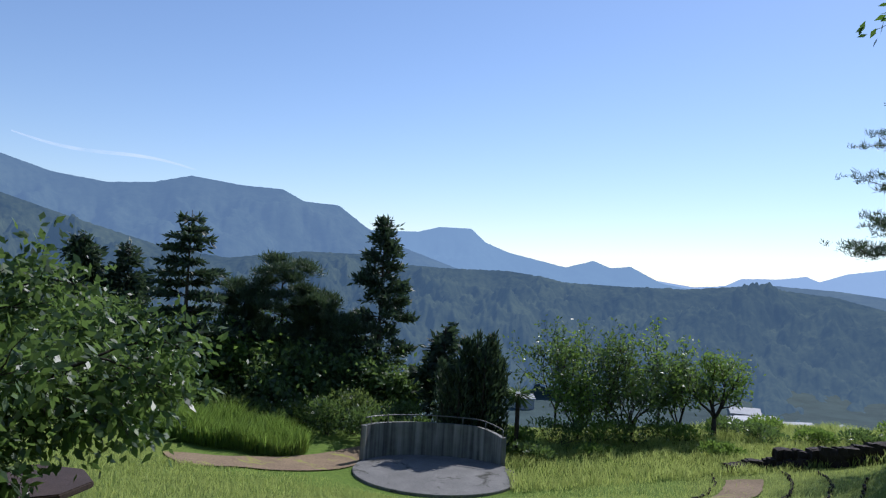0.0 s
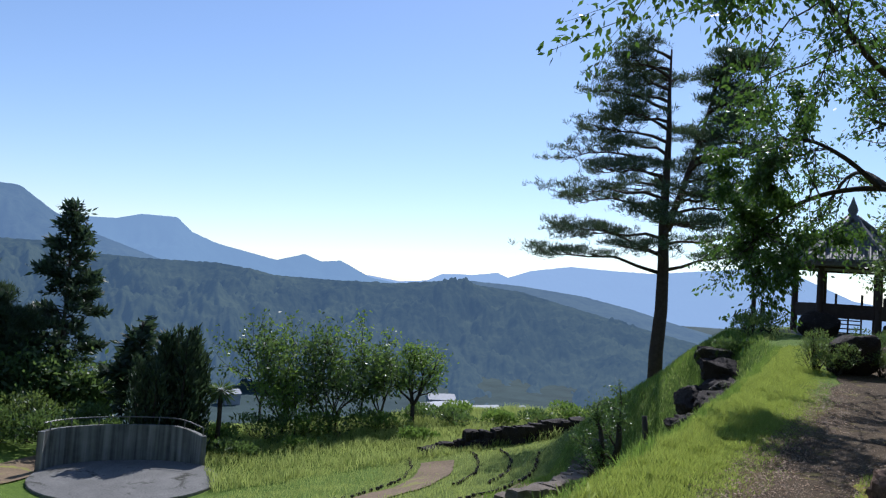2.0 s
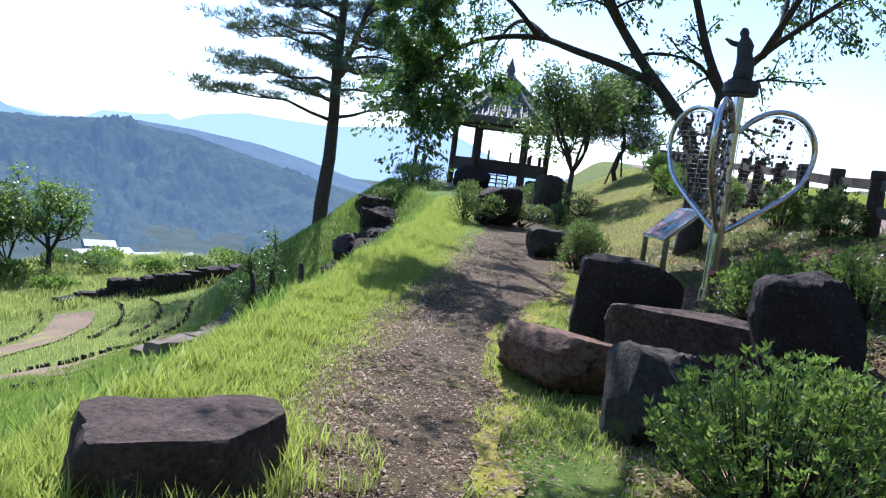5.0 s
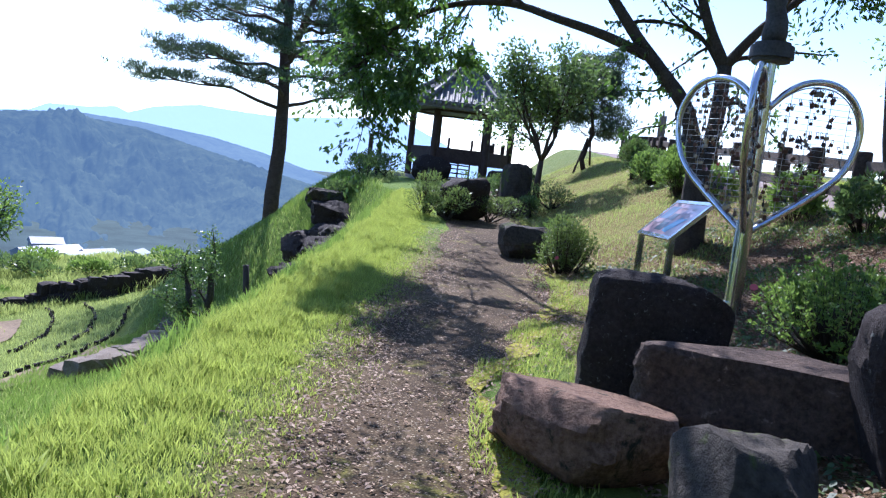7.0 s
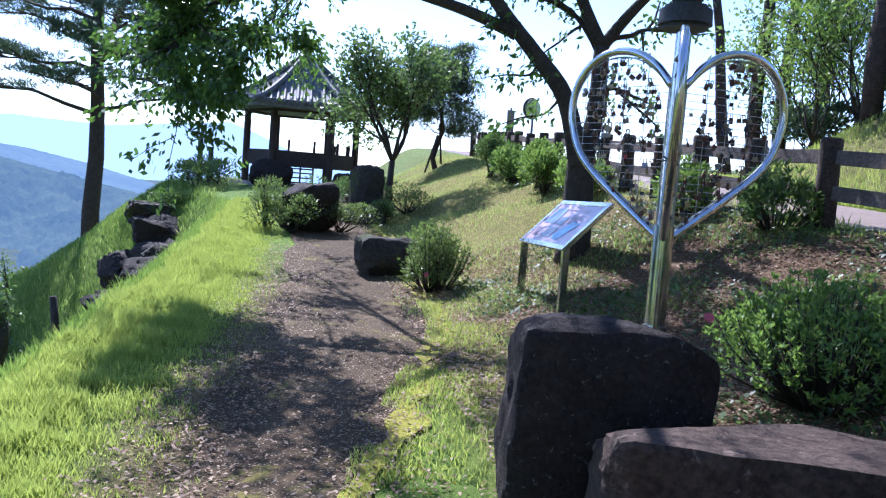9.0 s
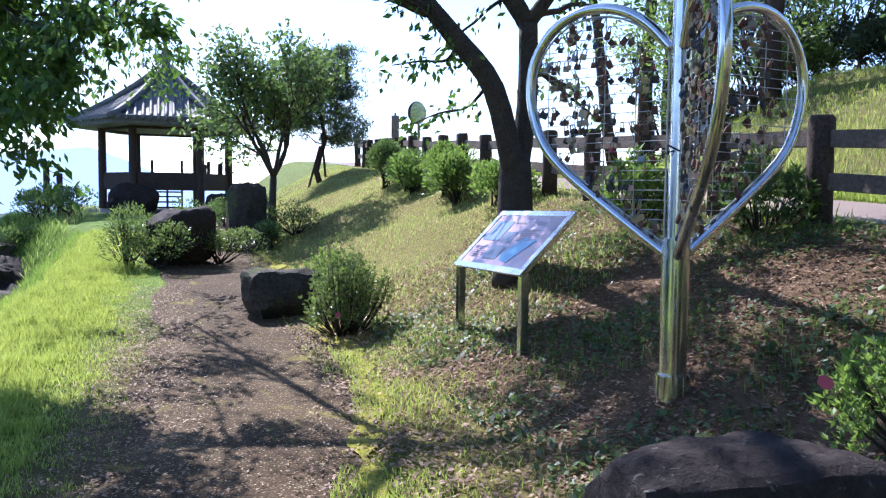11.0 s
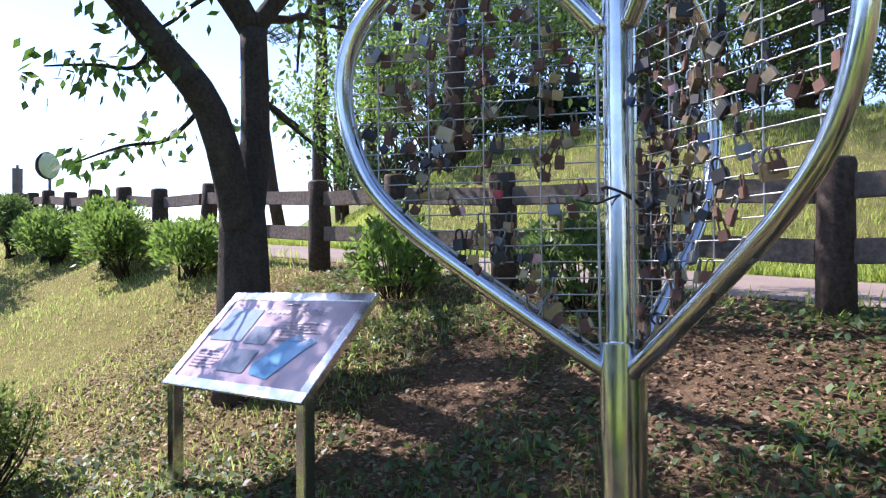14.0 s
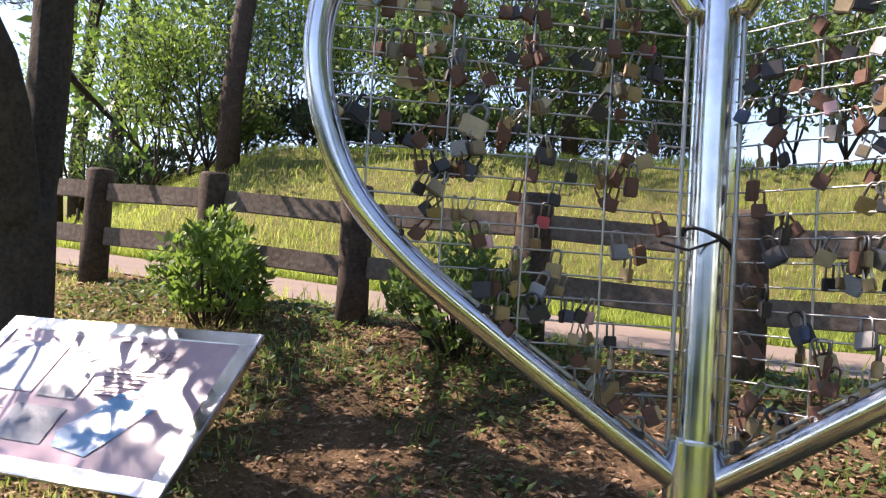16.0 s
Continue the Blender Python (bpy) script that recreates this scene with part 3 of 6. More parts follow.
def lock_mesh(kind):
    """A padlock hanging from the origin: its body and its shackle."""
    w, h, d, mat_b, mat_s = kind
    w, h, d = w * 0.86, h * 0.88, d * 0.86
    b = box_bm(w, d, h, pose(0, 0, -0.030 - h / 2), min(w, h, d) * 0.16)
    me = bpy.data.meshes.new("padlock")
    b.to_mesh(me)
    b.free()
    me.materials.append(mat_b)
    r = w * 0.30
    pts = [(-r, 0, -0.034)] + [(-r * math.cos(a), 0, r * math.sin(a) + 0.004 - r) for a in np.linspace(0, math.pi, 9)] + [(r, 0, -0.034)]
    v, f = tube(pts, [w * 0.085] * len(pts), 6)
    ms = bpy.data.meshes.new("shackle")
    ms.from_pydata([tuple(p) for p in v], [], f)
    ms.materials.append(mat_s)
    ms.shade_smooth()
    return me, ms


KINDS = [(0.046, 0.040, 0.018, BRASS, GREYMETAL), (0.040, 0.038, 0.016, RUST, RUST), (0.052, 0.044, 0.022, GREYMETAL, GREYMETAL), (0.036, 0.034, 0.015, DARKMETAL, GREYMETAL),
         (0.030, 0.030, 0.013, BRASS, WIRE), (0.058, 0.046, 0.024, DARKMETAL, DARKMETAL), (0.040, 0.055, 0.018, RUST, GREYMETAL), (0.036, 0.034, 0.016, REDPAINT, GREYMETAL),
         (0.038, 0.036, 0.016, BLUEPAINT, GREYMETAL), (0.034, 0.036, 0.016, PINKPAINT, WIRE), (0.080, 0.056, 0.026, BRASS, GREYMETAL)]
NAMES = ["tarnished brass", "rusted brown", "dull grey", "blackened", "small brass", "large black", "tall rusted", "faded red", "dark blue", "pale pink", "large brass"]
LOCKS = [lock_mesh(k) for k in KINDS]
WEIGHT = np.array([13, 18, 5, 16, 8, 7, 9, 0.9, 1.4, 0.7, 1.4])
WEIGHT /= WEIGHT.sum()

spare = []
for wing, turn in enumerate((72.0, 195.0, -41.0)):
    tube_v, tube_f = tube([(u, 0, V0 + z) for u, z in LOBE], [0.031] * len(LOBE), 16)
    lobe = mesh_ob("wing_frame", tube_v, tube_f, STEEL, heart, "bent steel tube wing", True)
    lobe.matrix_basis = pose(0, 0, 0, 0, 0, turn)
    mesh_ob("flat_rim", *tube([(u * 0.955 + 0.012, 0.0, V0 + 0.06 + z * 0.925) for u, z in LOBE], [0.006] * len(LOBE), 6), WIRE, lobe, smooth=True)
    rod("wire", (0.075, 0, V0 + 0.07), (0.075, 0, V0 + 1.16), 0.006, lobe)
    levels = np.arange(0.09, 1.42, 0.0565)
    for z in levels:
        u1 = reach_at(float(z)) - 0.03
        u0 = 0.06 if z < 1.12 else 0.62 - 0.5 * math.sqrt(max(0.0, (1.43 - z) / 0.31))
        if u1 - u0 > 0.06:
            rod("wire", (u0, 0, V0 + z), (u1, 0, V0 + z), 0.0024, lobe)
    for u in (0.27, 0.47, 0.67, 0.86):
        lo, hi = span_at(u)
        rod("wire", (u, 0.005, V0 + lo + 0.03), (u, 0.005, V0 + hi - 0.03), 0.003, lobe)
    # padlocks hang from the wires, thickest near the post and the uprights
    ca, sa = math.cos(radians(turn)), math.sin(radians(turn))
    count = (190, 165, 135)[wing]
    made = 0
    while made < count:
        z = float(rng.choice(levels[1:]))
        u1 = reach_at(z) - 0.06
        u0 = 0.10 if z < 1.12 else 0.62 - 0.5 * math.sqrt(max(0.0, (1.43 - z) / 0.31)) + 0.05
        if u1 - u0 < 0.06 or rng.random() > (0.35 + 0.65 * min(1.0, z / 0.75)):
            continue
        u = rng.uniform(u0, u1)
        if rng.random() < 0.5:
            u = min(u1, max(u0, float(rng.choice([0.27, 0.47, 0.67])) + rng.normal(0, 0.05)))
        if wing == 1 and rng.random() < 0.45:
            u = min(u1, max(u0, rng.uniform(0.1, 0.45)))
        k = int(rng.choice(len(KINDS), p=WEIGHT))
        made += 1
        side = rng.choice((-1, 1)) * 0.004
        spot = pose(POLE[0] + ca * u - sa * side, POLE[1] + sa * u + ca * side, POLE_Z + V0 + z, rng.normal(0, 7), rng.normal(0, 22), turn + rng.normal(0, 28))
        if (wing == 1 and made > 70) or (wing == 2 and made > 40):
            spare.append((k, spot))
            continue
        body = new("padlock", LOCKS[k][0])
        body.matrix_basis = spot
        tagged(body, NAMES[k] + " padlock hanging on the steel wire", "padlock", "padlocks on the heart monument")
        sh = new("shackle", LOCKS[k][1])
        sh.parent = body
# the locks of the far wings, too many to tell apart
verts, faces, slots, kinds_m = [], [], [], []
for k, spot in spare:
    for me in LOCKS[k]:
        o = len(verts)
        verts += [tuple(spot @ v.co) for v in me.vertices]
        mat_ = me.materials[0]
        if mat_ not in kinds_m:
            kinds_m.append(mat_)
        for q in me.polygons:
            faces.append(tuple(i + o for i in q.vertices))
            slots.append(kinds_m.index(mat_))
rest = mesh_ob("padlock_cluster", verts, faces, kinds_m[0])
for mat_ in kinds_m[1:]:
    rest.data.materials.append(mat_)
rest.data.polygons.foreach_set("material_index", slots)
tagged(rest, "crowded rusty and brass padlocks on the far wings", "padlocks", kind="stuff")
# a strap tied round the post
mesh_ob("cable_tie", *tube([(0.062 * math.cos(a), 0.062 * math.sin(a), 1.39 + 0.03 * math.sin(a)) for a in np.linspace(0, 2 * math.pi, 25)], [0.005] * 25, 6), DARKMETAL, heart, "thin black cable tie", True)
mesh_ob("cable_tie", *tube([(-0.06, 0.02, 1.39), (-0.05, 0.10, 1.36), (-0.02, 0.16, 1.375)], [0.004] * 3, 6), DARKMETAL, heart, "thin black cable tie", True)

# the stone disc and the sculpture on the post
disc = part("stone_disc", cyl_bm(0.20, 0.19, 0.17, 24, 0.03), STONE_BLACK, None, "", True)
disc.matrix_basis = pose(*POLE, POLE_Z + 2.365)
tagged(disc, "round black stone disc set on the steel post", "stone disc")
prof = [(0.0, 0.10, 0, 0), (0.10, 0.115, 0.0, 0.0), (0.25, 0.10, 0.01, 0.0), (0.38, 0.085, 0.0, 0.02), (0.48, 0.095, -0.01, 0.02), (0.55, 0.07, -0.02, 0.03), (0.60, 0.045, -0.02, 0.04), (0.66, 0.055, -0.03, 0.05), (0.72, 0.03, -0.03, 0.05)]
verts, faces = tube([(x, y, z * 0.82) for z, r, x, y in prof], [r for z, r, x, y in prof], 14)
arm_v, arm_f = tube([(0.0, 0.05, 0.40), (-0.04, 0.16, 0.42), (-0.06, 0.24, 0.47)], [0.04, 0.032, 0.02], 8)
faces += [tuple(i + len(verts) for i in q) for q in arm_f]
verts += arm_v
sculpt = mesh_ob("sculpture", verts, faces, STONE_BLACK, smooth=True)
sculpt.matrix_basis = pose(*POLE, POLE_Z + 2.53, 0, 0, 10)
tagged(sculpt, "dark weathered sculpture standing on the stone disc", "sculpture")

# ---- the sign board ----


def panel_material():
    m, t, p = nodes_of("printed_panel")
    col = mix(t, 0.35, ramp(t, noise_tex(t, 9, 6, 0.6), [(0.35, (0.40, 0.26, 0.29)), (0.65, (0.48, 0.34, 0.365))]), ramp(t, noise_tex(t, 2.2, 4, 0.6), [(0.3, (0.36, 0.26, 0.305)), (0.7, (0.49, 0.36, 0.38))]))
    link(t, col, p.inputs["Base Color"])
    p.inputs["Roughness"].default_value = 0.12
    return m


PANEL = panel_material()
PHOTO = plain("printed_photo_grey", (0.16, 0.18, 0.22), 0.15, 0, 30)
PHOTO_B = plain("printed_photo_blue", (0.17, 0.23, 0.33), 0.15, 0, 22)
MAPBLUE = plain("printed_map_blue", (0.08, 0.28, 0.48), 0.15, 0, 30)
INK = plain("printed_ink", (0.10, 0.06, 0.08), 0.3, 0, 60)
FL, FR = Vector((11.83, 7.35, 0.86)), Vector((10.95, 6.48, 0.89))
BL, BR = Vector((12.15, 6.93, 1.37)), Vector((11.28, 6.09, 1.39))
mid = (FL + FR + BL + BR) / 4
ex = ((FR - FL) + (BR - BL)).normalized()
ey = ((BL - FL) + (BR - FR))
ey = (ey - ex * ey.dot(ex)).normalized()
ez = ex.cross(ey)
W2, H2 = 0.615, 0.34
frame_m = Matrix((ex, ey, ez)).transposed().to_4x4()
frame_m.translation = mid
sgx, sgy = mid.x, mid.y
sg_ground = float(land(sgx, sgy))
sign = thing("information_board", pose(sgx, sgy, sg_ground), "slanted steel-framed information board with a pink printed panel", "sign")
to_local = Matrix.Translation((-sgx, -sgy, -sg_ground)) @ frame_m
part("board", box_bm(2 * W2 - 0.03, 2 * H2 - 0.03, 0.03, to_local @ pose(0, 0, -0.02), 0.004), STEEL, sign)
for sx, sy, w, h in ((0, H2 - 0.03, 2 * W2, 0.06), (0, -H2 + 0.03, 2 * W2, 0.06), (W2 - 0.035, 0, 0.07, 2 * H2 - 0.12), (-W2 + 0.035, 0, 0.07, 2 * H2 - 0.12)):
    part("frame_bar", box_bm(w, h, 0.024, to_local @ pose(sx, sy, 0.0), 0.004), STEEL, sign)
panel = part("printed_panel", box_bm(2 * W2 - 0.14, 2 * H2 - 0.12, 0.008, to_local @ pose(0, 0, 0.001)), PANEL, sign, "pink printed panel with pictures and a map")


def flat(name, pts, material, lift=0.009):
    return mesh_ob(name, [to_local @ Vector((x, y, lift)) for x, y in pts], [tuple(range(len(pts)))], material, panel)


flat("printed_picture", [(-0.50, -0.02), (-0.20, -0.02), (-0.20, 0.21), (-0.50, 0.21)], PHOTO_B)
flat("printed_picture", [(-0.17, -0.03), (0.02, -0.03), (0.02, 0.09), (-0.17, 0.09)], PHOTO)
flat("printed_picture", [(-0.22, -0.22), (0.02, -0.22), (0.02, -0.07), (-0.22, -0.07)], PHOTO)
flat("printed_map", [(0.08, -0.22), (0.24, -0.24), (0.31, -0.14), (0.36, -0.06), (0.42, 0.01), (0.36, 0.03), (0.30, 0.005), (0.27, 0.05), (0.18, 0.01), (0.12, -0.08), (0.05, -0.16)], MAPBLUE)
for y, a, b in ((0.245, -0.05, 0.15),):
    for k in range(14):
        x = a + (b - a) * k / 14
        flat("text_bar", [(x, y), (x + 0.010, y), (x + 0.010, y + 0.010), (x, y + 0.010)], INK)
for k in range(5):
    x = -0.16 + 0.042 * k
    flat("text_bar", [(x, 0.185), (x + 0.03, 0.185), (x + 0.03, 0.205), (x, 0.205)], INK)
for row in range(7):
    y = 0.12 - 0.02 * row
    flat("text_bar", [(0.06, y), (0.40 - 0.05 * ((row * 5) % 3), y), (0.40 - 0.05 * ((row * 5) % 3), y + 0.006), (0.06, y + 0.006)], INK)
for row in range(6):
    y = -0.10 - 0.022 * row
    flat("text_bar", [(-0.50, y), (-0.27 - 0.03 * (row % 2), y), (-0.27 - 0.03 * (row % 2), y + 0.006), (-0.50, y + 0.006)], INK)
tx = bpy.data.curves.new("title", "FONT")
tx.body, tx.size = "「恋人の丘」", 0.052
tx.materials.append(INK)
title = new("title", tx)
title.parent = panel
title.matrix_basis = to_local @ pose(0.06, 0.18, 0.010)
for sx in (-1, 1):
    head = to_local @ Vector((sx * (W2 - 0.045), -(H2 - 0.05), -0.02))
    g = float(land(head.x + sgx, head.y + sgy)) - sg_ground - 0.05
    part("leg", box_bm(0.065, 0.065, head.z - g, pose(head.x, head.y, (head.z + g) / 2, 0, 0, 45), 0.006), STEEL, sign, "square steel leg")

# ---- the fence, posts and two rails ----
f_pts = [place(s, -4.82 + 0.14 * float(sst(11, 15, s)) - 0.85 * float(sst(22, 33, s))) for s in np.arange(-3.06, 34.5, 1.175)]
fence = thing("timber_fence", pose(*f_pts[0], float(land(*f_pts[0]))), "weathered dark timber fence of log posts with two plank rails", "fence")
F0 = Vector((f_pts[0][0], f_pts[0][1], float(land(*f_pts[0]))))


def post_mesh():
    pts = [(0, 0, -0.15), (0, 0, 0.3), (0, 0, 0.6), (0, 0, 0.86), (0, 0, 0.885)]
    v, f = tube(pts, [0.108, 0.104, 0.102, 0.103, 0.088], 14)
    r = random.Random(5)
    v = [p * 1.0 + Vector((r.uniform(-0.006, 0.006), r.uniform(-0.006, 0.006), 0)) for p in v]
    me = bpy.data.meshes.new("post")
    me.from_pydata([tuple(p) for p in v], [], f)
    me.materials.append(WOOD)
    me.shade_smooth()
    return me


POST_ME = post_mesh()
rb = box_bm(1.0, 0.05, 0.14, None, 0.008)
RAIL_ME = bpy.data.meshes.new("rail")
rb.to_mesh(RAIL_ME)
rb.free()
RAIL_ME.materials.append(RAILWOOD)
for i, (x, y) in enumerate(f_pts):
    g = float(land(x, y))
    p = new("post", POST_ME)
    p.parent = fence
    p.matrix_basis = pose(x - F0.x, y - F0.y, g - F0.z, rng.normal(0, 1.2), rng.normal(0, 1.2), rng.uniform(0, 360))
    if i + 1 < len(f_pts):
        x2, y2 = f_pts[i + 1]
        g2 = float(land(x2, y2))
        L = math.dist((x, y, g), (x2, y2, g2))
        q = (Vector((x2 - x, y2 - y, g2 - g))).to_track_quat("X", "Z")
        for h in (0.71, 0.36):
            r_ = new("rail", RAIL_ME)
            r_.parent = fence
            r_.matrix_basis = Matrix.LocRotScale(Vector(((x + x2) / 2 - F0.x, (y + y2) / 2 - F0.y, (g + g2) / 2 + h + rng.normal(0, 0.008) - F0.z)), q, Vector((L - 0.19, 1, 1)))

# ---- stones ----


def stone(name, x, y, size, rz, material, label, category="rock", seed=0, square=3.0, rough=0.10, sink=0.12, tilt=(0, 0), cuts=15, group="", flat_top=0.0, facets=9):
    b = bmesh.new()
    bmesh.ops.create_cube(b, size=2.0)
    bmesh.ops.subdivide_edges(b, edges=list(b.edges), cuts=cuts, use_grid_fill=True)
    off = Vector((seed * 3.7, seed * 1.3, seed * 7.9))
    r_ = random.Random(seed * 17 + 3)
    planes = [(Vector((r_.gauss(0, 1), r_.gauss(0, 1), r_.gauss(0, 0.8))).normalized(), r_.uniform(0.84, 1.02)) for _ in range(facets)]
    for v in b.verts:
        c = v.co
        n = (abs(c.x) ** square + abs(c.y) ** square + abs(c.z) ** square) ** (1 / square)
        c = c / n
        k = 1 + rough * 1.6 * noise.fractal(c * 1.1 + off, 1.0, 2.0, 4) + rough * 0.5 * noise.noise(c * 4.0 + off)
        c = c * k
        for nrm, h in planes:
            over = c.dot(nrm) - h
            if over > 0:
                c = c - nrm * over * 0.92
        c = c + c * rough * 0.25 * noise.noise(c * 7.0 + off)
        if flat_top:
            c.z = min(c.z, flat_top + 0.05 * noise.noise(c * 2 + off))
        v.co = Vector((c.x * size[0] * 0.46, c.y * size[1] * 0.46, c.z * size[2] * 0.48))
    b.transform(pose(0, 0, 0, tilt[0], tilt[1], 0))
    low = min(v.co.z for v in b.verts)
    for v in b.verts:
        v.co.z -= low + sink
    ob = part(name, b, material, smooth=True)
    ob.data.set_sharp_from_angle(angle=radians(24))
    ob.matrix_basis = on(x, y, 0.0, rz)
    return tagged(ob, label, category, group)


stone("boulder", 2.98, 4.17, (0.96, 0.60, 0.58), -18, BROWNROCK, "squared dark brown boulder with a flat lichened top beside the path", seed=1, square=10, rough=0.06, sink=0.23, flat_top=0.84, facets=3)
stone("boulder", 6.10, 4.42, (1.05, 0.72, 0.52), -38, REDROCK, "flat-topped reddish boulder beside the path", seed=2, square=5, rough=0.10, sink=0.12, flat_top=0.8, tilt=(-6, 8))
stone("boulder", 5.72, 3.52, (0.86, 0.62, 0.62), 20, MOSSROCK, "grey rounded boulder beside the azalea bush", seed=3, square=4, rough=0.12, sink=0.10)
stone("standing_stone", 7.50, 4.83, (1.00, 0.52, 1.02), -58, ROCK, "dark upright standing stone speckled with pale lichen", "standing stone", seed=4, square=9, rough=0.05, sink=0.10, facets=3)
stone("stone_bench", 7.25, 4.02, (1.50, 0.62, 0.66), -70, BROWNROCK, "long low stone bench block between standing stones", "stone bench", seed=5, square=8, rough=0.06, sink=0.10, flat_top=0.85, facets=3)
stone("standing_stone", 7.20, 3.16, (0.86, 0.55, 0.98), -55, ROCK, "dark blocky standing stone beside the stone bench", "standing stone", seed=6, square=7, rough=0.07, sink=0.2, tilt=(4, -5), facets=4)
stone("boulder", 12.82, 9.74, (0.98, 0.70, 0.60), -35, MOSSROCK, "dark squared boulder at the edge of the path", seed=7, square=5, rough=0.09, sink=0.08)
stone("boulder", 15.30, 13.25, (1.10, 0.90, 0.98), -40, ROCK, "dark boulder ringed by clipped azaleas", seed=8, square=4, rough=0.10, sink=0.08)
stone("boulder", 18.05, 14.0, (0.85, 0.7, 1.35), -35, MOSSROCK, "tall grey boulder beside the path", seed=9, square=4, rough=0.12, sink=0.12)
stone("boulder", 17.2, 13.35, (0.9, 0.6, 0.5), -35, MOSSROCK, "low mossy boulder beside the path", seed=10, square=4, rough=0.12, sink=0.12)
stone("boulder", 23.2, 21.6, (1.5, 1.0, 1.0), -35, ROCK, "dark rounded boulder beside the pavilion", seed=11, square=3, rough=0.12, sink=0.12)
stone("boulder", 24.6, 19.7, (0.9, 0.7, 0.75), -35, ROCK, "dark boulder at the pavilion foot", seed=12, square=3, rough=0.12, sink=0.12)
for k, (s, d, sx, sz) in enumerate(((23.3, 3.6, 1.7, 1.2), (24.2, 3.5, 1.6, 1.2), (25.1, 3.7, 1.7, 1.2), (26.0, 3.9, 1.7, 1.2), (26.9, 4.2, 1.8, 1.2), (23.8, 4.3, 1.8, 1.3), (25.6, 4.6, 1.9, 1.3), (22.4, 3.8, 1.6, 1.2), (21.6, 4.2, 1.5, 1.1))):
    stone("rock_outcrop", *place(s, d), (sx * 0.88, sx * 0.68, sz * 0.72), 40 * k, MOSSROCK if k % 3 == 1 else ROCK, "dark craggy rock outcrop on the grassy bank", seed=20 + k, square=3, rough=0.26, sink=0.3, group="rocks of the outcrop")

# ---- the stage ----
stage = part("stage_floor", cyl_bm(3.75, 3.75, 0.22, 64, 0.02), CONCRETE, None)
stage.matrix_basis = pose(*STAGE[:2], STAGE[2] - 0.10)
tagged(stage, "round cracked grey concrete stage floor", "stage", kind="structure")
STREAK, sk_t, sk_p = nodes_of("streaked_concrete")
tcs = sk_t.nodes.new("ShaderNodeTexCoord")
mp = sk_t.nodes.new("ShaderNodeMapping")
mp.inputs["Scale"].default_value = (3.2, 3.2, 0.12)
link(sk_t, tcs.outputs["Object"], mp.inputs["Vector"])
ns = sk_t.nodes.new("ShaderNodeTexNoise")
ns.inputs["Scale"].default_value, ns.inputs["Detail"].default_value = 1.6, 8
link(sk_t, mp.outputs[0], ns.inputs["Vector"])
link(sk_t, mix(sk_t, 0.35, ramp(sk_t, ns.outputs["Fac"], [(0.38, (0.05, 0.052, 0.05)), (0.5, (0.16, 0.16, 0.15)), (0.68, (0.32, 0.32, 0.30))]), ramp(sk_t, noise_tex(sk_t, 1.2, 8, 0.7), [(0.3, (0.06, 0.065, 0.055)), (0.7, (0.30, 0.30, 0.28))])), sk_p.inputs["Base Color"])
sk_p.inputs["Roughness"].default_value = 0.9
wall = thing("stage_wall", pose(*STAGE), "curved streaked concrete wall behind the round stage", "wall", kind="structure")
b = bmesh.new()
angles = np.linspace(26, 168, 40)
prev = None
for a in angles:
    ca, sa = math.cos(radians(a)), math.sin(radians(a))
    h = 1.72 - 0.35 * float(sst(60, 18, a))
    quad = [b.verts.new((r * ca, r * sa * 0.62 + 1.0, z)) for r, z in ((3.45, -0.3), (3.7, -0.3), (3.7, h), (3.45, h))]
    if prev:
        for i in range(4):
            b.faces.new((prev[i], prev[(i + 1) % 4], quad[(i + 1) % 4], quad[i]))
    else:
        b.faces.new(quad)
    prev = quad
b.faces.new(prev[::-1])
bmesh.ops.recalc_face_normals(b, faces=list(b.faces))
part("concrete_wall", b, STREAK, wall)
rail_pts = [(3.57 * math.cos(radians(a)), 3.57 * math.sin(radians(a)) * 0.62 + 1.0, 2.06 - 0.35 * float(sst(60, 18, a))) for a in np.linspace(28, 164, 40)]
tubes_ob("handrail", [(rail_pts, [0.03] * 40)], GREYMETAL, wall, 8, "thin grey metal handrail")
for k in range(0, 40, 6):
    x, y, z = rail_pts[k]
    tubes_ob("rail_post", [([(x, y, z - 0.36), (x, y, z)], [0.025, 0.025])], GREYMETAL, wall, 6)

# ---- trees and bushes ----


def turn_dir(d, rng, lo, hi):
    """A direction that leaves d by lo to hi degrees."""
    d = Vector(d).normalized()
    a = d.orthogonal().normalized()
    b = d.cross(a)
    w, k = rng.uniform(0, 2 * math.pi), radians(rng.uniform(lo, hi))
    return d * math.cos(k) + (a * math.cos(w) + b * math.sin(w)) * math.sin(k)


def grow(rng, runs, twigs, p, d, length, r, level, bend=0.14, up=0.05, forks=3, lo=25, hi=60, shrink=0.66):
    p, d = Vector(p), Vector(d).normalized()
    pts, n = [p.copy()], 5
    for i in range(n):
        d = (d + Vector(rng.normal(0, bend, 3)) + Vector((0, 0, up))).normalized()
        p = p + d * length / n
        pts.append(p.copy())
    runs.append((pts, [r * (1 - 0.5 * i / n) for i in range(n + 1)]))
    if level <= 1:
        twigs.extend((q, d) for q in pts[2:])
    if level <= 0:
        return
    for k in range(forks):
        q = pts[rng.integers(2, n + 1)]
        grow(rng, runs, twigs, q, turn_dir(d, rng, lo, hi), length * shrink * rng.uniform(0.75, 1.15), r * 0.52, level - 1, bend, up, forks, lo, hi, shrink)
    grow(rng, runs, twigs, pts[-1], turn_dir(d, rng, 5, 20), length * shrink, r * 0.5, level - 1, bend, up, forks, lo, hi, shrink)


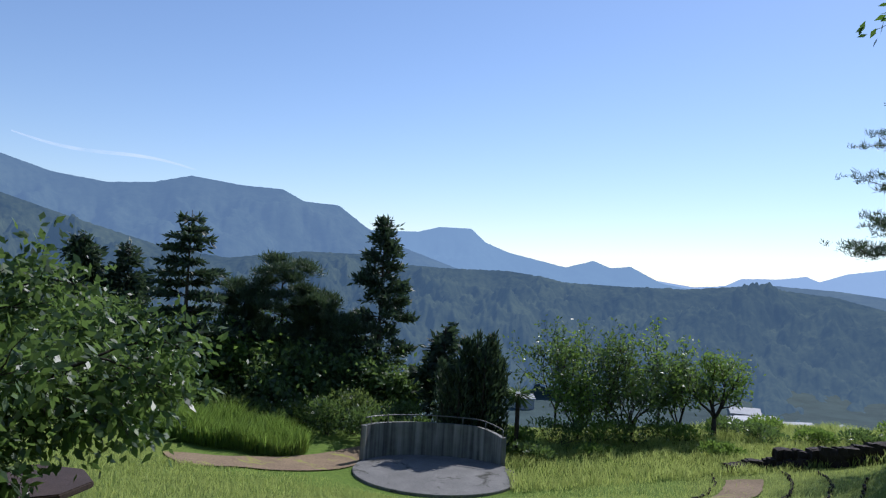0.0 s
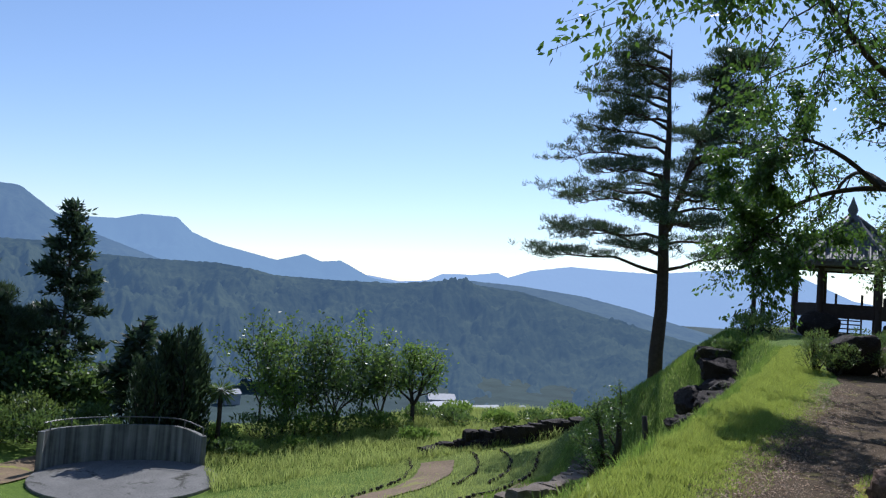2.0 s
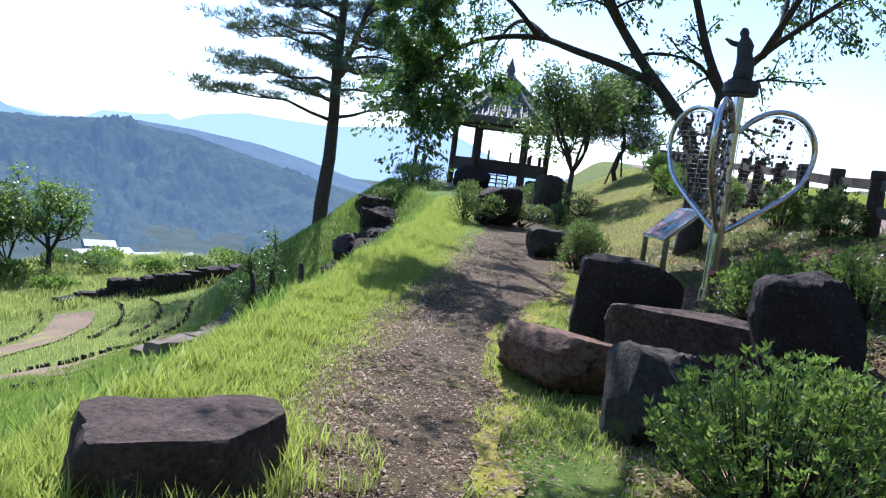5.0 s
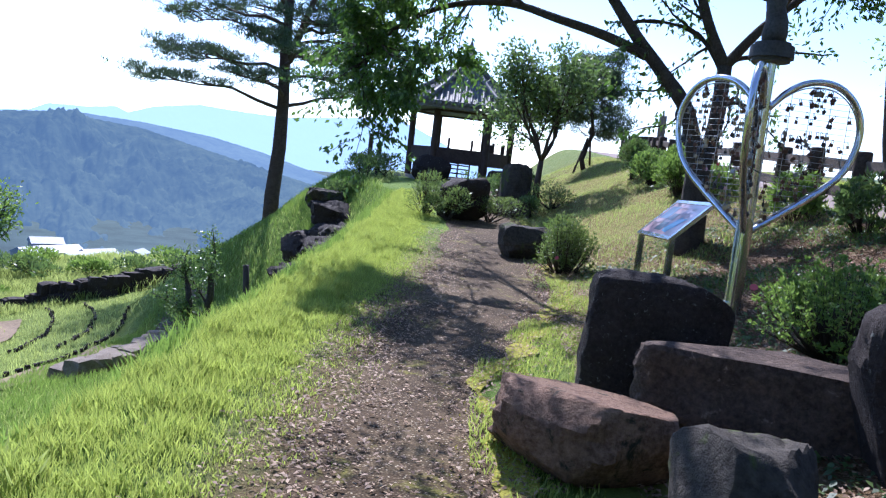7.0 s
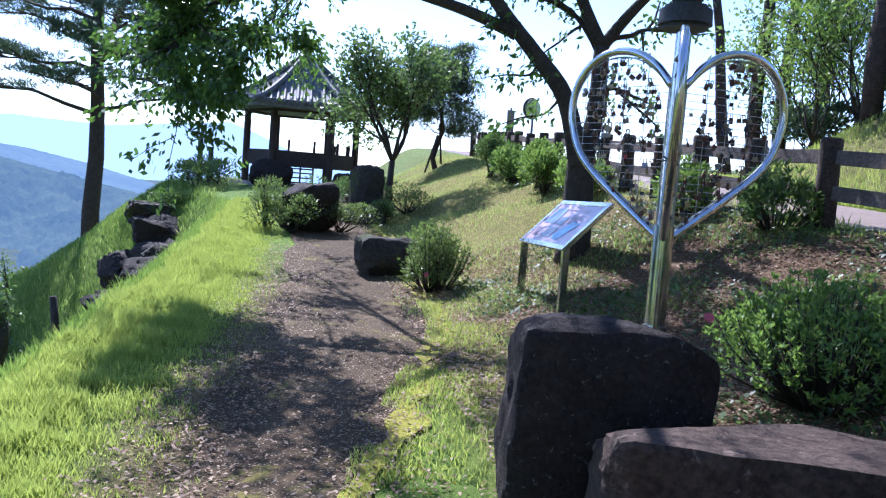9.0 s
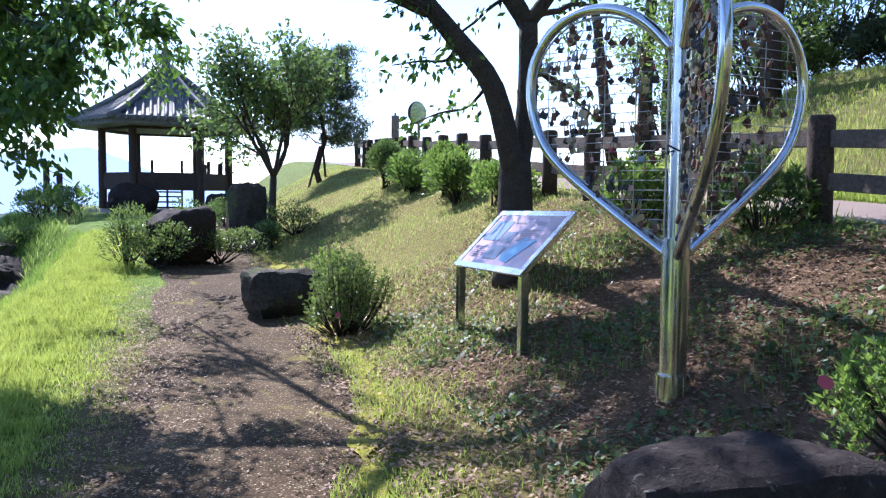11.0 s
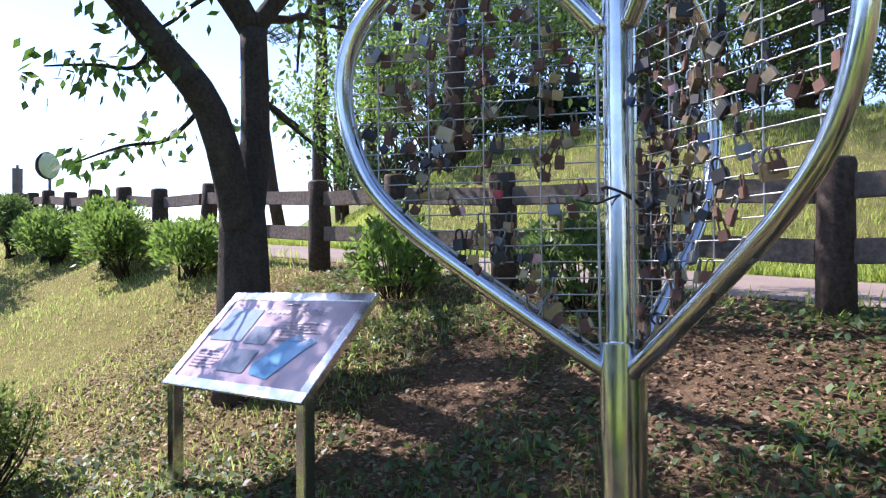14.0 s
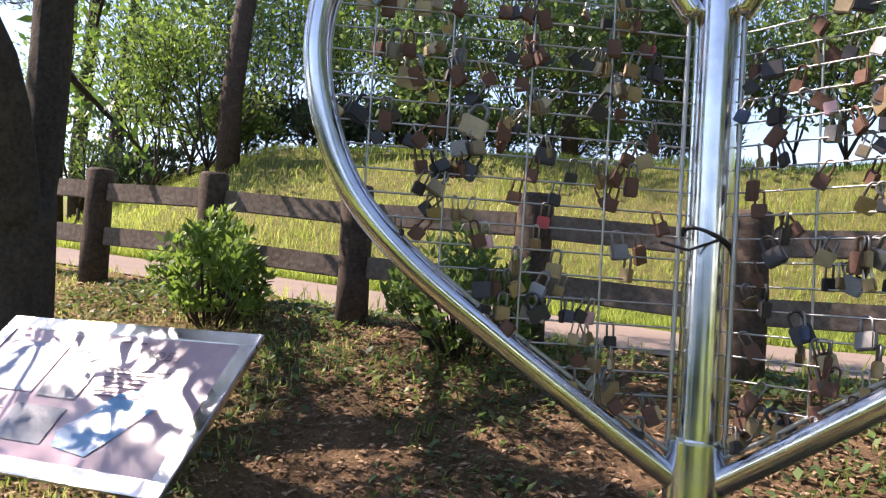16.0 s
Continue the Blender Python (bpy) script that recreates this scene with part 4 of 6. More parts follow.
def crown_of(tree, twigs, rng, per, size, width, material, spread, droop=0.3, name="crown", follow=0.35):
    pts = np.repeat(np.array([tuple(q) for q, d in twigs]), per, axis=0)
    ax = np.repeat(np.array([tuple(d) for q, d in twigs]), per, axis=0)
    return leaves_at(name, pts, rng, size, width, material, tree, np.array(spread), droop, axis=ax, follow=follow)


def broad_tree(name, x, y, height, label, seed, material=BROAD_L, bark=BARK, leaf=0.16, per=7, levels=3, clear=0.3, stems=3, radius=0.09, spread=0.22, up=0.06, group="", lean=(0, 0), hi=55, category="tree"):
    rng = np.random.default_rng(seed)
    tree = thing(name, on(x, y, -0.05), label, category, group)
    runs, twigs = [], []
    top = Vector((lean[0], lean[1], height * clear))
    runs.append(([Vector((0, 0, 0)), top * 0.5 + Vector(rng.normal(0, 0.03, 3)), top], [radius * 1.25, radius, radius * 0.85]))
    for k in range(stems):
        a = 2 * math.pi * (k + rng.uniform(-0.2, 0.2)) / stems
        d = Vector((math.cos(a) * 0.55, math.sin(a) * 0.55, 1.0))
        grow(rng, runs, twigs, top, d, height * (1 - clear) * 0.46, radius * 0.6, levels - 1, 0.13, up, 3, 22, hi, 0.68)
    tubes_ob("trunk", runs, bark, tree, 8)
    crown_of(tree, twigs, rng, per, leaf, 0.5, material, (spread, spread, spread * 0.8))
    return tree


def conifer(name, x, y, height, width, label, seed, material=DARK_L, bark=BARK, clear=0.12, step=0.55, leaf=0.42, droop=0.10, knob=False, group="", lean=0.0, radius=0.2, per=5, tier=False):
    rng = np.random.default_rng(seed)
    tree = thing(name, on(x, y, -0.1), label, "conifer", group)
    runs = [([Vector((lean * k / 6, 0, height * k / 6)) for k in range(7)], [radius * (1 - 0.93 * k / 6) for k in range(7)])]
    pts, axs = [], []
    z = height * clear
    while z < height * 0.985:
        k = (z - height * clear) / (height * (1 - clear))
        reach = width * 0.66 * (1 - k) ** 0.8 * rng.uniform(0.65, 1.15) + 0.12
        if k < 0.15:
            reach *= 0.6 + 2.6 * k
        for j in range(8 if tier else 5):
            a = rng.uniform(0, 2 * math.pi)
            out = Vector((math.cos(a), math.sin(a), 0))
            r_ = reach * rng.uniform(0.55, 1.15)
            line = [Vector((lean * z / height, 0, z + step * rng.uniform(-0.5, 0.5) * (0.25 if tier else 1.0))) + out * r_ * t + Vector((0, 0, (0.16 * r_ * t - droop * r_ * t * t * 2.2))) for t in (0, 0.4, 0.75, 1.0)]
            runs.append((line, [0.035, 0.025, 0.015, 0.006]))
            n = max(3, int(r_ * per * 2.2))
            for t in rng.uniform(0.18, 1.0, n):
                t2 = (0.75 + 0.25 * t) if knob and rng.random() < 0.6 else t
                q = line[0].lerp(line[-1], t2) + Vector((0, 0, 0.12 * r_ * t2 * (1 - t2)))
                pts.append(tuple(q))
                axs.append(tuple((out + Vector((0, 0, 0.1 if not knob else 0.5)))))
        z += step * rng.uniform(0.75, 1.2) * (0.55 + 0.45 * (1 - k))
    tubes_ob("trunk", runs, bark, tree, 7)
    pts = np.repeat(np.array(pts), 5, axis=0)
    axs = np.repeat(np.array(axs), 5, axis=0)
    leaves_at("crown", pts, rng, leaf, 0.34, material, tree, np.array((0.20, 0.20, 0.05 if tier else 0.08 if knob else 0.13)), 0.05 if knob else 0.02, axis=axs, follow=0.5 if knob else 0.55)
    return tree


def needle_pads(tree, pads, rng, count, size, material, width=0.10, name="crown"):
    """Flat sprays of needle tufts on the ends of pine limbs, with gaps between the tufts."""
    pts, axs = [], []
    for p, r in pads:
        m = max(5, int(17 * r * r))
        c = rng.normal(size=(m, 3)) * np.array((r * 0.46, r * 0.46, r * 0.12)) + np.array(tuple(p))
        per = max(6, int(count * r * r / m))
        u = unit(rng, m * per)
        u[:, 2] = np.abs(u[:, 2]) * 0.9 + 0.1
        pts.append(np.repeat(c, per, axis=0) + rng.normal(size=(m * per, 3)) * np.array((0.10, 0.10, 0.05)))
        axs.append(u)
    return leaves_at(name, np.concatenate(pts), rng, size, width, material, tree, 0.02, -0.15, axis=np.concatenate(axs), follow=0.6)


def pine(name, x, y, height, label, seed, clear=0.45, width=8.0, radius=0.33, lean=(0.0, 0.0), limbs=22, pad=0.85, count=300, group="", needle=0.26, low=(), fork=None):
    """A pine: trunk, limbs that rise and flatten, needle sprays; fork: height and reach of a second leader."""
    rng = np.random.default_rng(seed)
    tree = thing(name, on(x, y, -0.15), label, "pine tree", group)
    spine = [Vector((lean[0] * (k / 8) ** 1.2 + 0.12 * math.sin(k * 1.7 + seed), lean[1] * (k / 8) ** 1.2 + 0.1 * math.sin(k * 1.3), height * k / 8)) for k in range(9)]
    runs = [(spine, [radius * (1 - 0.88 * (k / 8) ** 1.25) for k in range(9)])]

    def at_h(k):
        f = k * 8
        i = min(7, int(f))
        return spine[i].lerp(spine[i + 1], f - i)

    second = []
    if fork:
        k0, fx, fy = fork
        foot_ = at_h(k0)
        for t in np.linspace(0, 1, 7):
            second.append(foot_ + Vector((fx * t ** 0.8, fy * t ** 0.8, (0.93 - k0) * height * t)))
        runs.append((second, [radius * 0.52 * (1 - 0.8 * t) for t in np.linspace(0, 1, 7)]))
    pads = []
    todo = [(clear + (0.985 - clear) * (i / limbs) ** 0.9, None, None) for i in range(limbs)] + [(k, a, r) for k, a, r in low]
    for i, (k, a, reach) in enumerate(todo):
        h = (k - clear) / (1 - clear)
        a = (137.5 * i + rng.uniform(-30, 30)) if a is None else a
        reach = reach if reach else width * 0.5 * (1.0 - 0.55 * max(0, h) ** 2.4) * rng.uniform(0.6, 1.1)
        out = Vector((math.cos(radians(a)), math.sin(radians(a)), 0))
        base = at_h(min(0.985, k))
        if second and k > fork[0] + 0.06 and out.dot(Vector((fork[1], fork[2], 0))) > 0:
            f = min(5.99, 6 * (k - fork[0]) / (0.93 - fork[0]))
            base = second[int(f)].lerp(second[int(f) + 1], f - int(f))
            reach *= 0.72
        side = out.cross(Vector((0, 0, 1)))
        rise = rng.uniform(0.25, 0.55)
        line = [base]
        for t in (0.2, 0.4, 0.6, 0.8, 1.0):
            line.append(base + out * reach * t + side * rng.normal(0, 0.09) * reach * t + Vector((0, 0, reach * (rise * t - 0.30 * t * t) + rng.normal(0, 0.08))))
        runs.append((line, [radius * 0.26, radius * 0.21, radius * 0.16, radius * 0.11, radius * 0.07, radius * 0.03]))
        pads.append((line[-1], pad * rng.uniform(0.6, 1.0)))
        for t in (0.35, 0.48, 0.6, 0.72, 0.85, 0.95):
            q = line[int(t * 5)].lerp(line[min(5, int(t * 5) + 1)], t * 5 - int(t * 5))
            for sgn in (-1, 1):
                e = q + (out * rng.uniform(0.3, 0.7) + side * sgn * rng.uniform(0.5, 1.0)).normalized() * reach * rng.uniform(0.16, 0.34) + Vector((0, 0, rng.uniform(0.1, 0.4)))
                runs.append(([q, q.lerp(e, 0.5) + Vector((0, 0, -0.04)), e], [radius * 0.09, radius * 0.055, radius * 0.02]))
                pads.append((e, pad * rng.uniform(0.5, 0.85)))
    tubes_ob("trunk", runs, PINEBARK, tree, 9)
    needle_pads(tree, pads, rng, count, needle, PINE_L, 0.11)
    return tree


def bush(name, x, y, rx, ry, h, label, seed, material=AZALEA_L, leaf=0.05, count=2600, lumps=9, group="", rz=0.0, width=0.42, category="bush"):
    """A clipped shrub: stems, and leaves thickest on the outside of uneven lumps."""
    rng = np.random.default_rng(seed)
    ob = thing(name, on(x, y, -0.03, rz), label, category, group)
    c = [(np.array((rng.normal(0, 0.36) * rx, rng.normal(0, 0.36) * ry, h * rng.uniform(0.30, 0.62))), rng.uniform(0.42, 0.62)) for _ in range(lumps)]
    runs = [([Vector((rng.normal(0, 0.1) * rx, rng.normal(0, 0.1) * ry, 0)), Vector(q * np.array((0.6, 0.6, 0.55))), Vector(q)], [0.016, 0.011, 0.005]) for q, _ in c for _ in range(2)]
    pts, axs = [], []
    for q, k in c:
        n = count // lumps
        u = unit(rng, n)
        u[:, 2] = np.where(u[:, 2] < -0.55, -u[:, 2], u[:, 2])
        rad = k * np.power(rng.uniform(0.35, 1.0, n), 0.45)[:, None]
        v = q + u * rad * np.array((rx, ry, h * 0.62))
        v[:, 2] = np.maximum(v[:, 2], 0.03)
        pts.append(v)
        axs.append(u + np.array((0, 0, 0.6)))
    pts, axs = np.concatenate(pts), np.concatenate(axs)
    for i in rng.integers(0, len(pts), 60):
        runs.append(([Vector(pts[i] * np.array((0.55, 0.55, 0.5))), Vector(pts[i])], [0.006, 0.003]))
    tubes_ob("branchwork", runs, BARK, ob, 6)
    leaves_at("foliage", pts, rng, leaf, width, material, ob, 0.015, -0.05, axis=axs / np.linalg.norm(axs, axis=1)[:, None], follow=0.55)
    return ob


def shoot_bush(name, x, y, rx, ry, h, label, seed, material=AZALEA_L, leaf=0.045, shoots=420, group="", category="bush"):
    """An unclipped shrub of many upright shoots, each ending in a rosette of leaves."""
    rng = np.random.default_rng(seed)
    ob = thing(name, on(x, y, -0.03), label, category, group)
    runs, pts, axs = [], [], []
    for k in range(shoots):
        a, q = rng.uniform(0, 2 * math.pi), math.sqrt(rng.uniform(0, 1))
        low = k % 4 == 0
        lump = 1 + 0.14 * math.sin(3 * a + seed) + 0.08 * math.sin(7 * a + 2 * seed)
        top = Vector((rx * q * lump * math.cos(a), ry * q * lump * math.sin(a), h * (1 - 0.42 * q * q) * rng.uniform(0.78, 1.12)))
        if low:
            q = rng.uniform(0.8, 1.0)
            top = Vector((rx * q * lump * math.cos(a), ry * q * lump * math.sin(a), h * rng.uniform(0.18, 0.5)))
        foot = Vector((top.x * 0.35, top.y * 0.35, 0))
        bend = foot.lerp(top, 0.55) + Vector((top.x * 0.12, top.y * 0.12, 0.02))
        d = (top - bend).normalized()
        if k % 3 == 0:
            runs.append(([foot, bend, top], [0.007, 0.005, 0.002]))
        n = 11
        for t in rng.uniform(0.15, 1.0, n):
            pts.append(tuple(bend.lerp(top, t) + Vector(rng.normal(0, 0.008, 3))))
            axs.append(tuple(d * 0.35 + Vector(rng.normal(0, 0.5, 3))))
        for t in range(7):
            w = 2 * math.pi * t / 7 + k
            pts.append(tuple(top))
            axs.append(tuple(d * 0.75 + Vector((math.cos(w), math.sin(w), 0)) * 0.7))
    axs = np.array(axs)
    tubes_ob("branchwork", runs, BARK, ob, 5)
    leaves_at("foliage", np.array(pts), rng, leaf, 0.34, material, ob, 0.004, -0.08, axis=axs / np.linalg.norm(axs, axis=1)[:, None], follow=0.8)
    return ob


# the cherry tree over the path, limb by limb
CH = Vector((12.80, 7.06, float(land(12.80, 7.06)) - 0.1))
rng = np.random.default_rng(11)
cherry = thing("cherry_tree", pose(*CH), "forked dark-barked cherry tree arching over the path", "cherry tree")


def limb(pts, r0, r1, n=4):
    line = [Vector(p) - CH for p in smooth_line(pts, n)]
    return line, [r0 + (r1 - r0) * i / (len(line) - 1) for i in range(len(line))]


main = [
    limb([tuple(CH), (12.80, 7.05, 1.3), (12.76, 7.05, 1.9)], 0.215, 0.15),
    limb([(12.74, 7.05, 1.7), (12.52, 7.20, 2.5), (12.36, 7.56, 3.0), (12.15, 7.95, 3.5), (11.9, 8.5, 4.3), (11.6, 9.0, 5.2), (11.3, 9.3, 6.0)], 0.118, 0.04),
    limb([(12.78, 7.03, 1.7), (12.98, 7.0, 2.4), (13.05, 7.02, 3.2)], 0.112, 0.095),
    limb([(13.05, 7.02, 3.2), (12.92, 7.3, 3.8), (12.8, 7.6, 4.7), (12.6, 7.9, 5.6), (12.3, 8.2, 6.6)], 0.08, 0.03),
    limb([(13.05, 7.02, 3.2), (13.15, 6.7, 3.65), (13.3, 6.4, 4.0), (13.6, 5.9, 4.5), (14.0, 5.3, 5.1)], 0.075, 0.025),
    limb([(12.22, 7.75, 3.2), (11.95, 8.25, 3.42), (11.7, 8.9, 3.62), (11.65, 9.7, 3.85), (11.3, 10.4, 3.80), (10.8, 10.8, 3.5), (10.3, 11.0, 3.0), (9.9, 11.0, 2.5)], 0.072, 0.02),
    limb([(11.65, 9.7, 3.85), (11.1, 9.9, 4.3), (10.6, 10.2, 4.6), (10.2, 10.4, 4.6)], 0.05, 0.018),
    limb([(12.0, 8.3, 4.0), (11.2, 8.3, 4.6), (10.2, 8.2, 5.0), (9.0, 7.8, 5.2), (7.6, 7.2, 5.5), (6.2, 6.6, 5.6), (5.3, 6.3, 5.4), (4.6, 6.1, 5.15)], 0.06, 0.012),
    limb([(11.66, 9.5, 3.82), (12.1, 10.4, 4.25), (12.8, 11.4, 4.35), (13.5, 12.4, 4.1), (13.9, 13.0, 3.7)], 0.05, 0.014),
    limb([(12.4, 8.1, 6.0), (12.8, 9.0, 6.5), (13.2, 10.0, 6.6), (13.4, 11.0, 6.4)], 0.05, 0.016),
    limb([(13.2, 6.55, 3.8), (12.6, 5.8, 4.6), (11.9, 5.0, 5.2), (11.0, 4.2, 5.5)], 0.06, 0.016),
    limb([(12.4, 8.0, 5.8), (11.6, 7.6, 6.3), (10.6, 7.0, 6.7), (9.6, 6.6, 6.8)], 0.05, 0.014),
    limb([(12.8, 7.6, 4.7), (13.4, 8.3, 5.5), (14.2, 9.0, 6.1), (14.8, 9.8, 6.4)], 0.05, 0.014),
    limb([(12.6, 7.9, 5.6), (12.0, 6.8, 6.2), (11.4, 5.8, 6.6), (10.8, 5.0, 6.8)], 0.05, 0.014),
    limb([(13.3, 6.4, 4.0), (13.9, 6.6, 4.9), (14.6, 6.9, 5.6), (15.4, 7.0, 6.0)], 0.05, 0.014),
    limb([(12.36, 7.50, 2.95), (12.48, 7.66, 2.79), (12.31, 7.87, 2.76), (12.11, 8.07, 2.70)], 0.02, 0.005),
    limb([(12.52, 7.25, 2.55), (12.62, 7.50, 2.35), (12.44, 7.72, 2.28), (12.25, 7.95, 2.15)], 0.018, 0.005),
    limb([(12.48, 7.3, 2.6), (12.25, 7.6, 3.0), (12.0, 7.85, 3.25), (11.8, 8.0, 3.2)], 0.02, 0.006),
]
runs, twigs = list(main), []
for line, radii in main[1:]:
    n = len(line)
    if radii[0] < 0.03:
        twigs.extend((q + Vector(rng.normal(0, 0.05, 3)), (line[-1] - line[0]).normalized()) for q in line[2:])
        continue
    for i in range(int(n * (0.62 if radii[0] > 0.06 else 0.45)), n):
        d = (line[i] - line[i - 1]).normalized()
        for _ in range(2 if radii[0] > 0.04 else 1):
            if line[i].z + CH.z < 4.4 and rng.random() < 0.55:
                continue
            grow(rng, runs, twigs, line[i], turn_dir(d, rng, 30, 75) + Vector((0, 0, -0.08)), rng.uniform(0.7, 1.25), max(0.008, radii[i] * 0.4), 1, 0.16, -0.02, 3, 25, 60, 0.62)
# the hanging mass of leaves at the end of the long limb
start = len(twigs)
for c in ((10.25, 10.8, 3.3), (10.05, 10.9, 2.75), (10.35, 10.7, 4.0), (10.3, 10.5, 4.6), (10.2, 10.8, 3.6), (9.95, 10.85, 2.4), (10.15, 10.7, 3.0), (10.3, 10.6, 4.3)):
    grow(rng, runs, twigs, Vector(c) - CH, Vector(rng.normal(0, 1, 3)), 0.62, 0.012, 2, 0.2, -0.05, 3, 25, 65, 0.7)
tubes_ob("trunk", runs, BARK, cherry, 12)
twigs = twigs + twigs[start:]
crown_of(cherry, twigs, rng, 8, 0.100, 0.46, CHERRY_L, (0.075, 0.075, 0.06), 0.45)

broad_tree("small_tree", 19.65, 14.44, 4.1, "small round-headed broadleaf tree beside the path", 21, leaf=0.13, per=4, clear=0.30, stems=6, radius=0.085, spread=0.16, hi=52, levels=4, up=0.05)
pine("young_pine", 25.3, 16.6, 3.6, "young staked pine tree on the grassy mound", 22, clear=0.3, width=2.6, radius=0.09, limbs=20, pad=0.6, count=900, needle=0.17)
for a, b in (((-0.75, 0.0), 1), ((0.7, 0.25), 2)):
    x, y = 25.3 + a[0], 16.6 + a[1]
    g = float(land(x, y))
    st = tubes_ob("tree_stake", [([Vector((0, 0, -0.1)), Vector((-a[0] * 0.9, -a[1] * 0.9, 1.25))], [0.035, 0.03])], WOOD)
    st.matrix_basis = pose(x, y, g)
    tagged(st, "leaning timber stake propping the young pine", "stake", "stakes of the young pine")

pine("tall_pine", 25.84, 34.44, 18.9, "tall red pine with layered needle clouds above a bare trunk", 23, clear=0.43, width=11.0, radius=0.40, lean=(0.3, 0.6), limbs=44, pad=1.05, count=330, needle=0.30, low=((0.35, 160, 6.6), (0.385, 215, 4.4), (0.36, -15, 5.0), (0.40, 140, 5.6)), fork=(0.47, 2.0, -1.5))

# the pruned small tree and the cut trunks on the bank
SX, SY = 11.85, 17.55
shrub = thing("pruned_tree", on(SX, SY, -0.1), "small pruned tree with two dark stems and sparse leaves", "tree")
rng = np.random.default_rng(31)
runs, twigs = [], []
for px_, h in ((-0.25, 1.9), (0.30, 2.2)):
    line = [Vector((0, 0, 0)), Vector((px_ * 0.4, 0.05, h * 0.35)), Vector((px_ * 0.9, 0.0, h * 0.7)), Vector((px_, 0.05, h))]
    runs.append((line, [0.14, 0.11, 0.085, 0.06]))
    for k in range(5):
        grow(rng, runs, twigs, line[1].lerp(line[3], k / 4), Vector((rng.normal(-0.6, 0.6), rng.normal(0, 0.6), 0.8)), 0.55, 0.03, 1, 0.16, 0.05, 3)
tubes_ob("trunk", runs, BARK, shrub, 9)
crown_of(shrub, twigs, rng, 15, 0.078, 0.48, BROAD_L, (0.08, 0.08, 0.08))
for (s, d, h, r) in ((23.6, 5.6, 1.7, 0.09),):
    x, y = place(s, d)
    tr = tubes_ob("cut_trunk", [([Vector((0, 0, -0.2)), Vector((0.05, 0, h * 0.5)), Vector((0.0, 0.06, h))], [r * 1.2, r, r * 0.9])], BARK, None, 10)
    tr.matrix_basis = on(x, y)
    tagged(tr, "bare cut tree trunk on the grassy bank", "tree trunk", "cut trunks on the bank")
for k, (dx, h) in enumerate(((0.0, 1.45), (0.32, 1.15))):
    p = part("timber_post", cyl_bm(0.085, 0.08, h + 0.2, 12, 0.01, -0.2), DARKWOOD)
    p.matrix_basis = on(21.2 + dx * 0.75, 22.75 - dx * 0.66)
    tagged(p, "dark upright timber post near the pavilion", "post", "timber posts by the pavilion")

# bushes along the path, the stones and the fence
shoot_bush("azalea_bush", 5.02, 2.38, 0.64, 0.62, 0.76, "dense azalea bush with fresh pale green leaf tips", 41, FRESH_L, 0.046, 620)
shoot_bush("azalea_bush", 8.62, 3.22, 0.46, 0.56, 0.60, "azalea hedge behind the stone bench", 142, FRESH_L, 0.042, 420)
shoot_bush("azalea_bush", 8.72, 3.98, 0.46, 0.60, 0.68, "azalea hedge behind the standing stone", 42, FRESH_L, 0.042, 620)
shoot_bush("azalea_bush", 12.22, 8.62, 0.42, 0.42, 0.82, "leggy azalea bush with one red flower beside the boulder", 43, AZALEA_L, 0.048, 330)
shoot_bush("azalea_bush", 13.25, 9.40, 0.42, 0.42, 0.66, "low azalea bush behind the boulder", 44, FRESH_L, 0.048, 220)
for k, (x, y, r, h) in enumerate(((14.75, 13.8, 0.62, 1.1), (14.75, 13.1, 0.55, 0.8), (15.6, 12.75, 0.5, 0.7), (15.9, 14.1, 0.6, 0.8))):
    bush("azalea_bush", x, y, r, r, h, "clipped azalea bush round the dark boulder", 50 + k, AZALEA_L, 0.055, 1900, 7, group="azaleas round the boulder")
for k, (x, y, r, h) in enumerate(((17.5, 14.55, 0.55, 0.95), (18.7, 13.3, 0.6, 0.75), (19.2, 15.3, 0.6, 0.9), (20.3, 16.2, 0.6, 0.8), (17.7, 13.2, 0.45, 0.55))):
    bush("azalea_bush", x, y, r, r, h, "dark clipped azalea bush beside the path", 60 + k, BROAD_L, 0.06, 1700, 7, group="azaleas beside the path")
for k, s in enumerate((17.3, 18.7, 19.6, 21.0, 21.9, 23.2)):
    bush("evergreen_bush", *place(s, -4.1 + 0.15 * (k % 2)), 0.52, 0.5, 0.85 + 0.1 * (k % 3), "rounded evergreen bush in front of the fence", 70 + k, (FRESH_L, BROAD_L)[k > 3], 0.075, 3600, 9, group="bushes along the fence")
shoot_bush("leafy_shrub", 13.62, 6.02, 0.36, 0.36, 0.66, "leafy evergreen shrub in front of the fence", 80, FRESH_L, 0.085, 120)
shoot_bush("leafy_shrub", 12.40, 4.80, 0.42, 0.42, 0.64, "dark leafy shrub at a fence post", 81, BROAD_L, 0.085, 130)
for k, (s, d, r, h) in enumerate(((26.9, 3.9, 0.8, 0.8), (28.0, 3.4, 0.8, 0.9), (29.6, 2.9, 0.9, 1.0), (30.4, -1.6, 0.7, 0.8), (22.8, 6.1, 0.7, 0.9), (20.6, 6.4, 0.5, 0.6), (24.3, 7.0, 0.9, 1.2))):
    bush("bank_shrub", *place(s, d), r, r, h, "dark shrub on the rocky bank", 90 + k, BROAD_L, 0.10, 1300, 6, group="shrubs on the bank")
fl = mesh_ob("azalea_flower", *tube([(0, 0, 0), (0, 0, 0.012), (0, 0, 0.03)], [0.004, 0.022, 0.032], 7), REDPAINT)
fl.matrix_basis = pose(12.22 - 0.40, 8.62 - 0.16, float(land(11.82, 8.46)) + 0.26, 0, -60, 0)
tagged(fl, "single red azalea flower on the bush", "flower")
